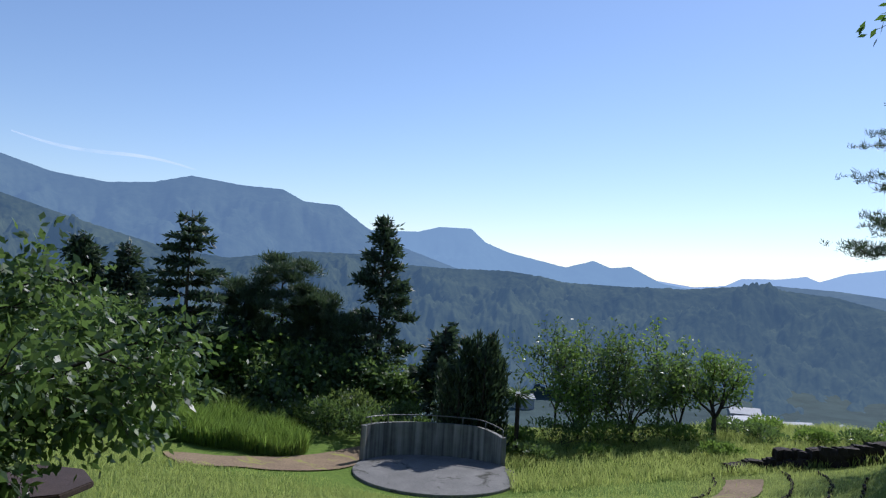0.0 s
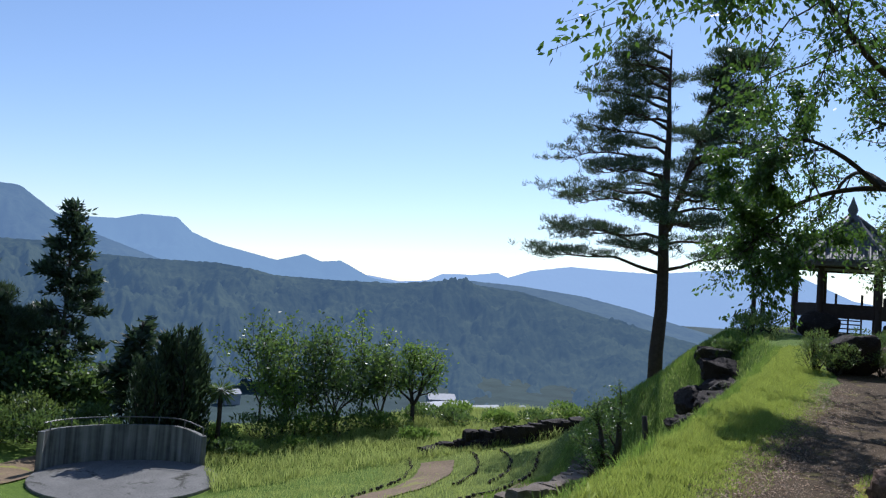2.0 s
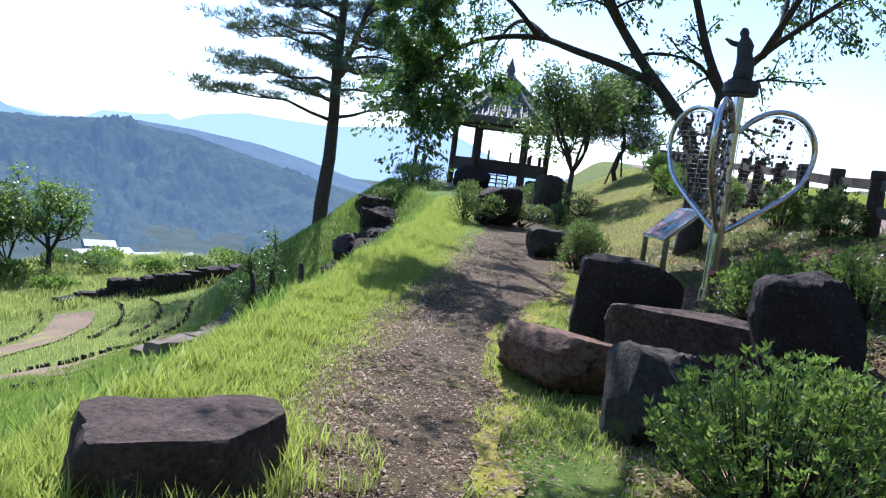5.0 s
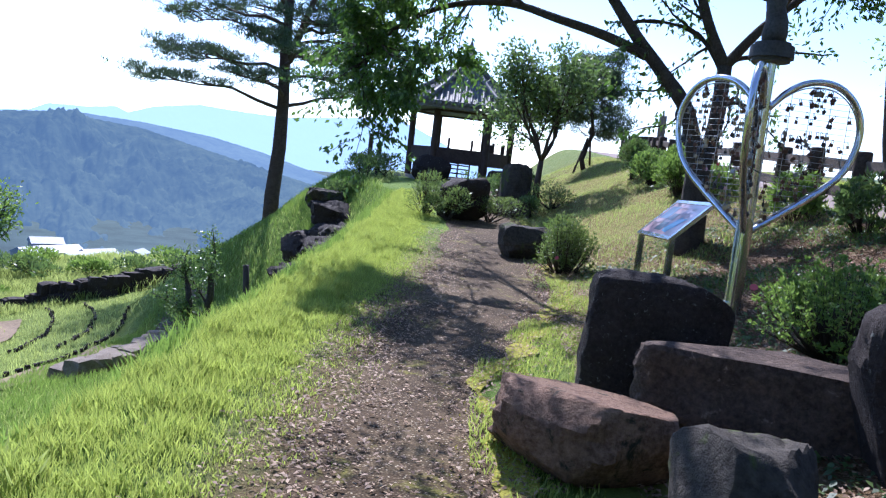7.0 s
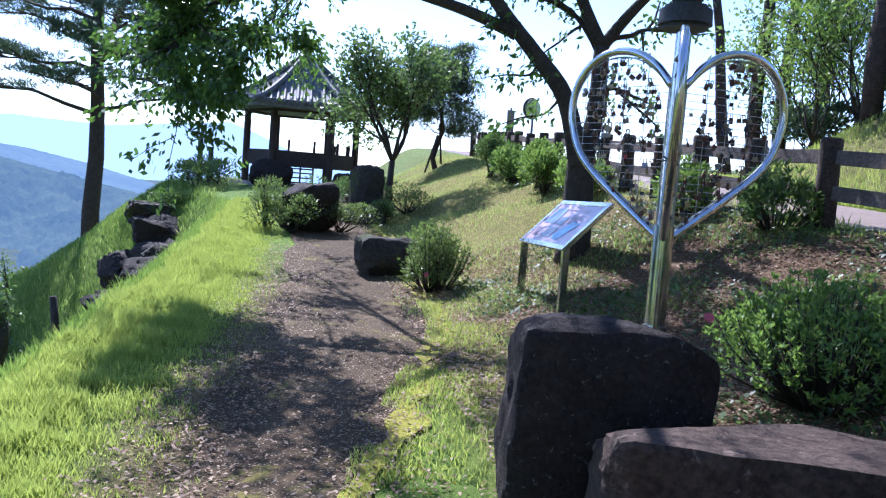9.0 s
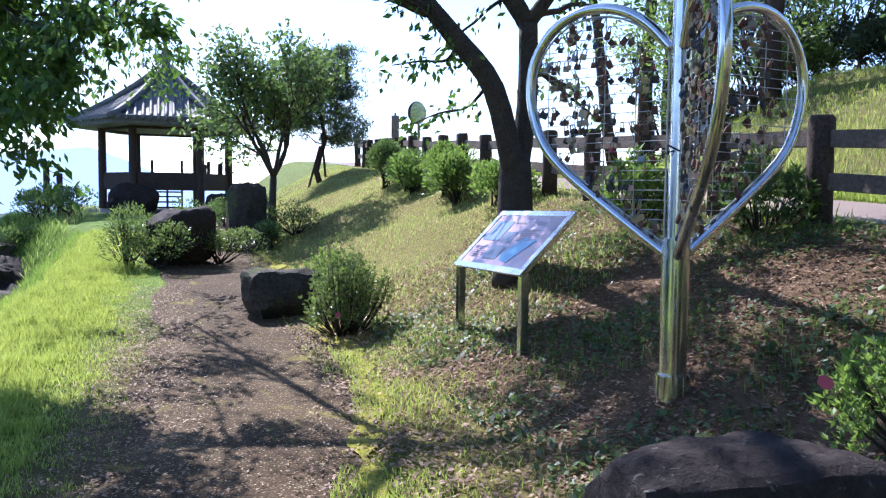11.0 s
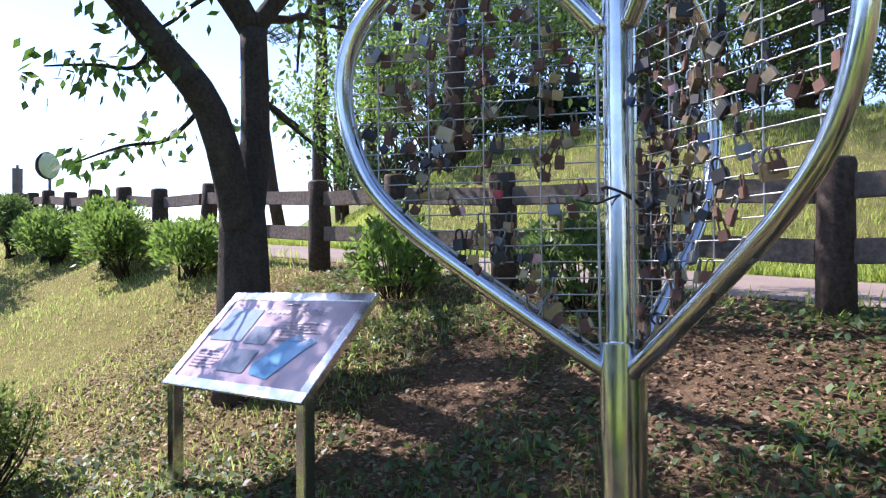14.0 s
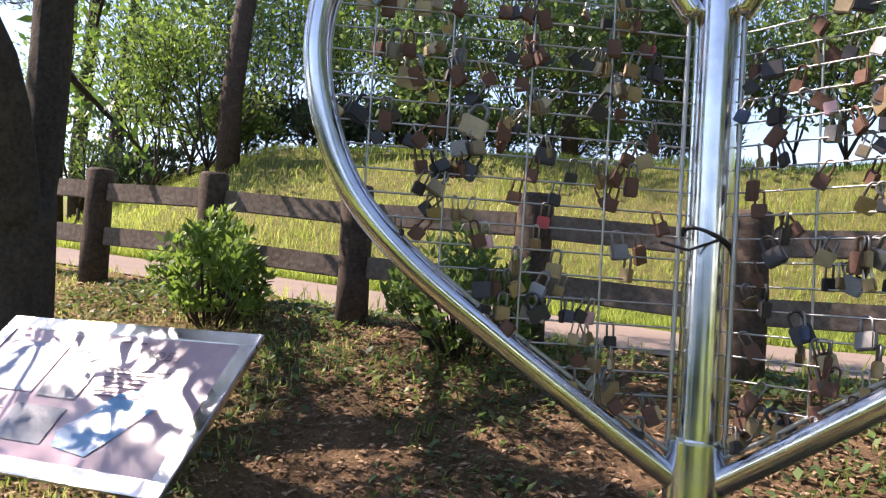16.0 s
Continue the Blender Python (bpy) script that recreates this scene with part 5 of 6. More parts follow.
fl2 = copy_thing(fl, pose(8.62, 4.62, float(land(8.62, 4.62)) + 0.60, 0, -50, 20))

# trees of the park below
conifer("deodar_cedar", -13.9, 42.8, 10.9, 5.2, "dark deodar cedar with drooping tiered branches", 101, clear=0.24, step=0.95, leaf=0.44, droop=0.06, tier=True, per=4)
conifer("tall_cedar", -3.7, 49.0, 13.2, 3.9, "slender dark cedar with knobbly foliage", 102, clear=0.30, step=0.5, leaf=0.45, droop=0.02, knob=True)
for k, (x, y, top, w) in enumerate(((-20.9, 45.4, 3.2, 4.2), (-18.6, 46.3, 2.6, 3.8), (-23.6, 44.2, 0.9, 3.2), (-26.5, 44.5, 1.5, 3.5), (0.4, 43.5, -1.0, 2.8))):
    conifer("park_conifer", x, y, top - float(land(x, y)), w, "dark pointed conifer in the park below", 110 + k, clear=0.2, step=0.6, leaf=0.55, group="conifers of the park")
for k, (x, y, top, w) in enumerate(((-9.6, 47.5, 2.3, 4.6), (-11.8, 47.0, 0.6, 3.4), (-7.6, 48.2, 0.3, 4.0), (-6.2, 47.5, -1.0, 3.4))):
    pine("park_pine", x, y, top - float(land(x, y)), "slim dark pine at the edge of the woods", 120 + k, clear=0.35, width=w, radius=0.14, limbs=18, pad=0.8, count=230, needle=0.45, group="pines of the park")
for k, (x, y, top) in enumerate(((-25, 40, -0.2), (-21.5, 41, -0.8), (-18.5, 43, -0.6), (-16.5, 43.5, -1.8), (-12, 45.5, -2.4), (-9, 45, -3.0), (-14.8, 46, -1.2), (-6.5, 46, -3.2), (-4.2, 47, -3.4), (-22, 47, 0.6), (-28, 42, 0.5), (-11, 49.5, -1.5), (-1.8, 46.5, -4.2))):
    broad_tree("woodland_tree", x, y, 1.12 * (top - float(land(x, y))), "dense green broadleaf tree at the woodland edge", 130 + k, (BROAD_L, FRESH_L)[k in (1, 4)], leaf=0.34, per=9, clear=0.10, stems=6, radius=0.12, spread=0.5, group="woodland trees", levels=3, hi=70)
for k, (x, y, r, h) in enumerate(((-12.4, 41.2, 1.5, 2.1), (-9.8, 41.6, 1.5, 1.6), (-7.7, 42.0, 1.3, 1.5), (-5.6, 41.5, 1.5, 2.2), (-4.2, 42.3, 1.6, 2.7), (-3.0, 40.6, 1.4, 2.3), (-2.0, 41.6, 1.3, 2.4), (-11, 43.5, 1.6, 2.0), (-15.0, 41.0, 1.6, 1.8), (-6.8, 43.8, 1.6, 2.2), (-17.5, 39.5, 1.6, 1.9), (-1.0, 40.0, 1.0, 1.9))):
    bush("park_bush", x, y, r, r, h, "rounded green bush in the park below", 150 + k, (BROAD_L, AZALEA_L, BROAD_L)[k % 3], 0.22, 1500, 9, group="bushes of the park")
# the many-spired juniper behind the stage wall
rng = np.random.default_rng(171)
JX, JY = 2.05, 40.3
jun = thing("juniper", on(JX, JY, -0.1), "dense dark many-spired juniper behind the stage wall", "conifer")
pts, axs, runs = [], [], []
for k in range(15):
    a, q = rng.uniform(0, 2 * math.pi), rng.uniform(0, 1) ** 0.6
    bx, by = 1.9 * q * math.cos(a), 1.2 * q * math.sin(a)
    h = 6.5 - 1.7 * q * q - rng.uniform(0, 0.9)
    runs.append(([Vector((bx * 0.3, by * 0.3, 0)), Vector((bx, by, h * 0.4)), Vector((bx * 1.1, by * 1.1, h))], [0.09, 0.06, 0.01]))
    n = 620
    t = rng.uniform(0.05, 1.0, n)
    rr = 0.85 * (1 - t) ** 0.6 + 0.03
    u = unit(rng, n)
    pts.append(np.stack([bx * (0.7 + 0.4 * t) + u[:, 0] * rr, by * (0.7 + 0.4 * t) + u[:, 1] * rr, h * t], -1))
    axs.append(u * np.array((0.5, 0.5, 0)) + np.array((0, 0, 1.0)))
tubes_ob("trunk", runs, BARK, jun, 6)
leaves_at("crown", np.concatenate(pts), rng, 0.34, 0.34, DARK_L, jun, 0.05, 0.0, axis=np.concatenate(axs), follow=0.7)
# the group of light trees beside the stage
for k, (x, y, top, cl, st) in enumerate(((6.9, 44.4, -0.75, 0.35, 3), (8.3, 43.9, -1.3, 0.3, 3), (9.7, 43.9, -0.6, 0.3, 3), (11.0, 43.4, -1.6, 0.25, 4), (12.4, 43.2, -0.4, 0.35, 2), (13.4, 42.8, -2.0, 0.25, 4), (10.4, 42.3, -3.0, 0.2, 4), (7.9, 42.6, -3.2, 0.2, 4))):
    broad_tree("light_tree", x, y, 1.12 * (top - float(land(x, y))), "light green slender broadleaf tree above the meadow", 180 + k, (BROAD_L, FRESH_L, BROAD_L)[k % 3], leaf=0.25, per=4, clear=cl * 0.6, stems=st + 1, radius=0.08, spread=0.24, group="light trees by the meadow", levels=3, hi=65)
broad_tree("round_tree", 15.08, 42.08, 4.9, "small round-headed tree standing in the meadow", 195, FRESH_L, leaf=0.22, per=7, clear=0.24, stems=5, radius=0.14, spread=0.26, hi=65)
for k, (x, y, r, h) in enumerate(((4.5, 41.5, 1.3, 1.2), (6.4, 41.8, 1.5, 1.7), (8.6, 41.6, 1.6, 1.6), (10.8, 41.4, 1.6, 1.8), (12.8, 41.4, 1.4, 1.3), (17.2, 40.2, 1.3, 0.9), (18.8, 38.5, 1.2, 0.9), (20.4, 36.6, 1.2, 0.9), (21.8, 35.8, 1.1, 1.2), (16.0, 44.0, 1.5, 0.9), (18.6, 43.0, 1.5, 0.8), (22.5, 33.0, 1.0, 0.9), (13.6, 37.0, 0.8, 0.8), (5.2, 39.0, 1.2, 0.8), (8.0, 39.2, 1.1, 0.6))):
    bush("meadow_bush", x, y, r, r, h, "scrubby green bush at the meadow edge", 200 + k, (FRESH_L, BROAD_L)[k % 2], 0.20, 1000, 7, group="scrub of the meadow")
# the palm
rng = np.random.default_rng(220)
palm = thing("palm", on(4.35, 40.8, -0.05), "thin windmill palm with a drooping crown", "palm")
tubes_ob("trunk", [([Vector((0, 0, 0)), Vector((0.03, 0, 1.5)), Vector((0, 0.02, 3.0))], [0.13, 0.11, 0.12])], BARK, palm, 8)
a = rng.uniform(0, 2 * math.pi, 260)
e = rng.uniform(-0.9, 0.8, 260)
dirs = np.stack([np.cos(a) * np.cos(e), np.sin(a) * np.cos(e), np.sin(e)], -1)
root = np.tile(np.array((0, 0, 3.0)), (260, 1)) + dirs * 0.15
blades_ob("crown", root, root + dirs * 0.75 - np.array((0, 0, 0.15)), np.cross(dirs, unit(rng, 260)) * 0.035, BROAD_L, palm)
# the tree beside the picnic table, leaning into view
broad_tree("magnolia_tree", -6.3, 10.0, 4.4, "glossy-leaved tree hanging over the picnic table", 230, BROAD_L, leaf=0.17, per=10, clear=0.27, stems=6, radius=0.11, spread=0.22, levels=4, hi=70, up=-0.03)

# unseen tall trees added behind the camera, to darken steel reflections and stone fronts
for k, (x, y, h) in enumerate(((-10, -8, 11), (-5, -13, 12), (-15, -3, 11), (2, -15, 12), (-18, 4, 11), (9, -16, 12))):
    broad_tree("unseen_hilltop_tree", x, y, h, "unseen tall broadleaf tree added behind the viewer to darken reflections", 430 + k, BROAD_L, leaf=0.42, per=8, clear=0.14, stems=6, radius=0.2, spread=0.6, group="trees round the hilltop", levels=4)

# pines and woodland on the bank behind the lane
for k, (x, y, h) in enumerate(((20.8, -0.6, 3.6), (19.2, -2.6, 3.8), (22.3, 1.0, 3.4), (17.6, -4.4, 3.8))):
    broad_tree("bank_sapling", x, y, h, "dark leafy thicket tree on the bank behind the lane", 290 + k, BROAD_L, leaf=0.16, per=9, clear=0.06, stems=6, radius=0.05, spread=0.28, group="leafy trees on the bank")
for k, (x, y, h, lx, ly, r) in enumerate(((24.3, 4.57, 13, 0.2, -0.5, 0.24), (30.1, 7.9, 14, -0.1, 0.4, 0.24), (38.0, 10.2, 16, 0.0, 3.0, 0.26), (32.5, 7.5, 14, 0.0, 0.2, 0.24), (35.0, 6.6, 15, 0.3, -0.3, 0.26), (26.8, 0.0, 13, 0.0, -0.3, 0.22), (24.5, -3.5, 13, 0, 0.4, 0.22))):
    pine("bank_pine", x, y, h, "tall bare-trunked pine on the bank behind the lane", 240 + k, clear=0.5, width=5.0, radius=r, lean=(lx, ly), limbs=11, pad=0.9, count=150, needle=0.34, group="pines on the bank")
for k, (x, y, h, m) in enumerate(((25.0, 4.9, 4.6, 0), (27.6, 5.0, 5.4, 1), (29.2, 3.0, 6.0, 1), (28.4, 1.0, 5.8, 1), (26.6, 2.6, 5.0, 0), (27.0, -1.8, 5.8, 1), (30.0, 7.4, 5.0, 0), (26.0, -4.5, 6.0, 1), (24.0, -6.0, 5.8, 1), (31.0, 5.2, 6.5, 1), (25.8, 5.9, 4.4, 0), (22.0, -8.0, 6.0, 1), (30.5, 1.0, 7.0, 1), (29.5, -1.5, 7.0, 1), (31.5, 3.2, 7.0, 1), (28.8, -4.0, 7.0, 1), (27.2, -6.5, 6.5, 1), (33.5, 6.0, 6.5, 1), (32.5, -0.5, 7.5, 1), (24.6, -8.5, 6.5, 1))):
    broad_tree("bank_sapling", x, y, h, "many-stemmed leafy tree on the bank behind the lane", 260 + k, (FRESH_L, FRESH_L, BROAD_L)[(k + m) % 3], leaf=0.15, per=5, clear=0.08, stems=5, radius=0.05, spread=0.26, group="leafy trees on the bank", levels=3, hi=40)
for k, (x, y, r, h) in enumerate(((27.8, 3.9, 1.4, 1.6), (28.6, 2.0, 1.5, 1.8), (27.0, -0.6, 1.4, 1.6), (29.4, 6.0, 1.4, 1.4), (25.4, -4.0, 1.4, 1.6), (23.4, -6.2, 1.4, 1.5), (27.6, 0.6, 1.6, 1.8), (26.8, 1.6, 1.2, 1.2), (29.8, 4.4, 1.6, 2.0), (29.6, 1.4, 1.7, 2.2), (28.6, -0.8, 1.7, 2.1), (28.2, -2.8, 1.7, 2.0), (27.0, -5.2, 1.7, 2.0), (25.0, -6.6, 1.7, 2.0), (31.2, 6.6, 1.6, 1.8), (30.6, 3.2, 1.7, 2.2), (26.2, -2.6, 1.5, 1.7))):
    bush("bank_bush", x, y, r, r, h, "dark undergrowth bush below the bank trees", 380 + k, DARK_L if k % 2 else BROAD_L, 0.16, 2000, 8, group="undergrowth on the bank")

# ---- the pavilion ----
PV = (25.4, 22.3)
PVZ = float(land(*PV))
pav = thing("pavilion", pose(*PV, PVZ, 0, 0, -139), "dark timber hexagonal pavilion with a grey tiled roof", "pavilion")
part("plinth", cyl_bm(2.5, 2.4, 0.25, 6, 0.02, -0.12), CONCRETE, pav)
RC = 1.9
corners = [(RC * math.cos(radians(30 + 60 * k)), RC * math.sin(radians(30 + 60 * k))) for k in range(6)]
for x, y in corners:
    b = cyl_bm(0.125, 0.115, 2.75, 14, 0.01, 0.1)
    b.transform(Matrix.Translation((x, y, 0)))
    part("column", b, DARKWOOD, pav, smooth=True)
for k in range(6):
    (x0, y0), (x1, y1) = corners[k], corners[(k + 1) % 6]
    ang = math.degrees(math.atan2(y1 - y0, x1 - x0))
    mx, my = (x0 + x1) / 2, (y0 + y1) / 2
    part("eave_beam", box_bm(RC - 0.2, 0.14, 0.30, pose(mx, my, 2.68, 0, 0, ang), 0.01), DARKWOOD, pav)
    part("rail_board", box_bm(RC - 0.24, 0.07, 0.52, pose(mx, my, 0.98, 0, 0, ang), 0.01), DARKWOOD, pav)
    if k in (5, 0, 1):
        for q in (-0.42, 0.42):
            part("rail_post", box_bm(0.08, 0.08, 0.42, pose(mx + q * math.cos(radians(ang)), my + q * math.sin(radians(ang)), 1.40, 0, 0, ang), 0.008), DARKWOOD, pav)
    if k == 5:
        for q in (-0.42, 0.0, 0.42):
            part("lattice_bar", box_bm(0.06, 0.05, 0.66, pose(mx + q * math.cos(radians(ang)), my + q * math.sin(radians(ang)), 0.42, 0, 0, ang), 0.006), DARKWOOD, pav)
        for h in (0.2, 0.36, 0.52, 0.66):
            part("lattice_slat", box_bm(0.9, 0.04, 0.045, pose(mx, my, h, 0, 0, ang), 0.006), DARKWOOD, pav)
# the roof: six faces that sweep up to the finial
RE, ZE, ZA = 2.95, 2.72, 4.55


def roof_z(k):
    """Height of the roof a part of the way in from the eave."""
    return ZE + (ZA - ZE) * (0.62 * k + 0.38 * k * k)


b = bmesh.new()
rings = []
for i in range(9):
    k = i / 8
    r = RE * (1 - k) + 0.12 * k
    rings.append([b.verts.new((r * math.cos(radians(60 * j + 30)), r * math.sin(radians(60 * j + 30)), roof_z(k) + (0.12 if i == 0 else 0))) for j in range(6)])
for i in range(8):
    for j in range(6):
        b.faces.new((rings[i][j], rings[i][(j + 1) % 6], rings[i + 1][(j + 1) % 6], rings[i + 1][j]))
b.faces.new(rings[-1])
under = [b.verts.new((RE * 0.98 * math.cos(radians(60 * j + 30)), RE * 0.98 * math.sin(radians(60 * j + 30)), ZE - 0.12)) for j in range(6)]
for j in range(6):
    b.faces.new((under[j], under[(j + 1) % 6], rings[0][(j + 1) % 6], rings[0][j]))
b.faces.new(under[::-1])
roof = part("roof", b, TILE, pav, "grey tiled hexagonal roof")
for j in range(6):
    a0, a1 = radians(60 * j + 30), radians(60 * j + 90)
    pts = [((RE * (1 - k) + 0.12 * k) * math.cos(a0), (RE * (1 - k) + 0.12 * k) * math.sin(a0), roof_z(k) + 0.09) for k in np.linspace(-0.03, 1, 8)]
    tubes_ob("hip_ridge", [(pts, [0.10] * 8)], TILE, roof, 8)
    for q in range(1, 14):
        f = q / 14
        top_k = 1 - abs(2 * f - 1)
        ks = np.linspace(-0.02, max(0.12, min(0.94, top_k)), 6)
        pts = []
        for k in ks:
            # rows run straight up the face, parallel to its middle line
            ma = (a0 + a1) / 2
            half = math.cos(radians(30))
            sx_ = (f - 0.5) * RE
            rad_ = RE * half * (1 - k)
            pts.append((rad_ * math.cos(ma) - sx_ * math.sin(ma), rad_ * math.sin(ma) + sx_ * math.cos(ma), roof_z(k) + 0.035))
        tubes_ob("tile_rib", [(pts, [0.055] * 6)], TILE, roof, 7)
tubes_ob("finial", [([Vector((0, 0, ZA - 0.1)), Vector((0, 0, ZA + 0.12)), Vector((0, 0, ZA + 0.16)), Vector((0, 0, ZA + 0.34)), Vector((0, 0, ZA + 0.5)), Vector((0, 0, ZA + 0.62)), Vector((0, 0, ZA + 0.85))], [0.26, 0.22, 0.12, 0.19, 0.14, 0.09, 0.02])], TILE, pav, 12)

# ---- stonework of the terraces ----


def block_meshes(n, material, name="stone", size=1.0):
    out = []
    for k in range(n):
        b = bmesh.new()
        bmesh.ops.create_cube(b, size=1.0)
        bmesh.ops.subdivide_edges(b, edges=list(b.edges), cuts=1, use_grid_fill=True)
        r = random.Random(k + 40)
        for v in b.verts:
            v.co = v.co * (0.88 if sum(abs(c) > 0.4 for c in v.co) > 2 else 1.0) + Vector([r.uniform(-0.07, 0.07) for _ in range(3)])
        me = bpy.data.meshes.new(name)
        b.to_mesh(me)
        b.free()
        me.materials.append(material)
        out.append(me)
    return out


BLOCKS = block_meshes(6, BLOCKSTONE)
DARKBLOCKS = block_meshes(4, ROCK)


def piece(me, parent, origin, x, y, z, sx, sy, sz, rz, tilt=0.0):
    ob = new("stone", me)
    ob.parent = parent
    ob.matrix_basis = Matrix.LocRotScale(Vector((x - origin.x, y - origin.y, z - origin.z)), Euler((radians(tilt), radians(-tilt), radians(rz))), Vector((sx, sy, sz)))
    return ob


rnd = random.Random(9)
# low wall of rough blocks beside the terrace walk
x0, y0 = arc(19.2, -52)
w1 = thing("dry_stone_wall", pose(x0, y0, float(land(x0, y0))), "low dry stone wall of rough blocks below the grassy bank", "stone wall", kind="structure")
O1 = Vector((x0, y0, float(land(x0, y0))))
for k in range(24):
    a = -40 - 20 * k / 23
    for lv in range(2):
        r = 19.0 + 0.5 * lv + rnd.uniform(-0.12, 0.12)
        x, y = arc(r, a + rnd.uniform(-0.3, 0.3))
        piece(rnd.choice(BLOCKS), w1, O1, x, y, float(land(x, y)) + 0.10 + 0.12 * lv, rnd.uniform(0.35, 0.8), rnd.uniform(0.35, 0.6), rnd.uniform(0.25, 0.42), a + 90 + rnd.uniform(-12, 12), rnd.uniform(-5, 5))
# retaining wall at the end of the terraces
x0, y0 = 16.8, 33.6
w2 = thing("retaining_wall", pose(x0, y0, float(land(x0, y0))), "dark rough stone retaining wall at the terrace end", "stone wall", kind="structure")
O2 = Vector((x0, y0, float(land(x0, y0))))
for k in range(30):
    f = k / 29
    x = 12.9 + 7.6 * f
    y = 34.2 - 1.0 * f + 0.3 * math.sin(9 * f)
    for lv in range(1 if f < 0.3 else 2):
        piece(rnd.choice(DARKBLOCKS), w2, O2, x + rnd.uniform(-0.1, 0.1), y + rnd.uniform(-0.1, 0.1) + 0.1 * lv, float(land(x, y)) + 0.08 + 0.40 * lv, rnd.uniform(0.4, 0.8), rnd.uniform(0.45, 0.7), rnd.uniform(0.4, 0.65), rnd.uniform(-14, 14), rnd.uniform(-6, 6))
# rows of kerb stones that mark the seats
for r, a0, a1, n in ((11.9, -100, -12, 46), (14.7, -44, -12, 26), (16.0, -44, -13, 26), (17.05, -66, -30, 36), (20.0, -100, -70, 30)):
    x0, y0 = arc(r, (a0 + a1) / 2)
    o = Vector((x0, y0, float(land(x0, y0))))
    kb = thing("kerb_row", pose(*o), "row of small dark kerb stones in the grass terrace", "kerb", "kerb rows of the terraces", kind="structure")
    for k in range(n):
        a = a0 + (a1 - a0) * k / (n - 1)
        x, y = arc(r + rnd.uniform(-0.06, 0.06), a)
        piece(rnd.choice(DARKBLOCKS), kb, o, x, y, float(land(x, y)) + 0.06, rnd.uniform(0.10, 0.20), rnd.uniform(0.07, 0.11), rnd.uniform(0.08, 0.13), a + 90 + rnd.uniform(-8, 8))
tb = thing("picnic_table", on(-6.45, 12.45, 0, 12), "dark brown octagonal picnic table in the grass", "table")
part("tabletop", cyl_bm(1.08, 1.08, 0.11, 8, 0.02, 0.62), DARKWOOD, tb)
for q in range(4):
    a = radians(45 + 90 * q)
    part("leg", box_bm(0.16, 0.16, 0.66, pose(0.62 * math.cos(a), 0.62 * math.sin(a), 0.30, 0, 0, 45), 0.01), DARKWOOD, tb)
stl = thing("stool", on(-5.0, 11.72), "small round dark stool beside the picnic table", "stool")
part("seat", cyl_bm(0.19, 0.19, 0.07, 18, 0.012, 0.36), DARKWOOD, stl)
part("foot", cyl_bm(0.12, 0.12, 0.42, 14, 0.0, -0.04), DARKWOOD, stl)

# ---- the road mirror and the plate on a post ----
MX, MY = 30.17, 15.63
MH = 4.32 - float(land(MX, MY))
mir = thing("road_mirror", on(MX, MY, 0.0, 62), "round convex road mirror on a post behind the fence", "road mirror")
part("post", cyl_bm(0.045, 0.045, MH + 0.05, 12, 0, -0.1), GREYMETAL, mir)
b = cyl_bm(0.40, 0.36, 0.10, 28, 0.01)
b.transform(pose(0, 0.06, MH, 90, 0, 90))
part("mirror_bowl", b, GREYMETAL, mir, smooth=True)
b = cyl_bm(0.35, 0.35, 0.012, 28)
b.transform(pose(-0.06, 0.06, MH, 90, 0, 90))
part("mirror_face", b, STEEL, mir)
pl = thing("post_plate", on(30.35, 16.6, 0.0, 55), "narrow dark plate on a post beyond the fence", "sign")
part("post", cyl_bm(0.04, 0.04, 2.0, 10, 0, -0.1), GREYMETAL, pl)
part("plate", box_bm(0.05, 0.30, 0.85, pose(0, 0, 3.85 - float(land(30.35, 16.6))), 0.008), GREYMETAL, pl)

# ---- houses in the valley ----
ROOFPALE = plain("pale_sheet_roof", (0.20, 0.23, 0.27), 0.6, 0.0, 3)
WALLPALE = plain("pale_render", (0.25, 0.27, 0.29), 0.8, 0, 3)
for k, (bear, dist, w, d, h, rz) in enumerate(((20.9, 505, 20, 12, 6, 20), (22.3, 520, 26, 13, 5, 12), (23.6, 500, 22, 12, 5, 30), (24.8, 515, 20, 12, 5, 8), (25.9, 500, 16, 10, 5, 25), (21.6, 540, 18, 12, 7, -10), (6.5, 515, 12, 9, 7, 15), (6.0, 530, 12, 9, 6, 15), (27.3, 530, 14, 9, 5, 40))):
    x, y = dist * math.sin(radians(bear)), dist * math.cos(radians(bear))
    hs = thing("valley_house", on(x, y, 0, rz), "small pale-roofed building down in the valley", "house", "houses in the valley")
    part("wall", box_bm(w, d, h, pose(0, 0, h / 2)), WALLPALE, hs)
    v = [(-w * 0.54, -d * 0.6, h), (w * 0.54, -d * 0.6, h), (w * 0.54, d * 0.6, h), (-w * 0.54, d * 0.6, h), (-w * 0.54, 0, h + d * 0.28), (w * 0.54, 0, h + d * 0.28)]
    mesh_ob("roof", v, [(0, 1, 5, 4), (2, 3, 4, 5), (0, 4, 3), (1, 2, 5), (0, 3, 2, 1)], ROOFPALE, hs)

# ---- grass, fallen leaves and ground cover ----


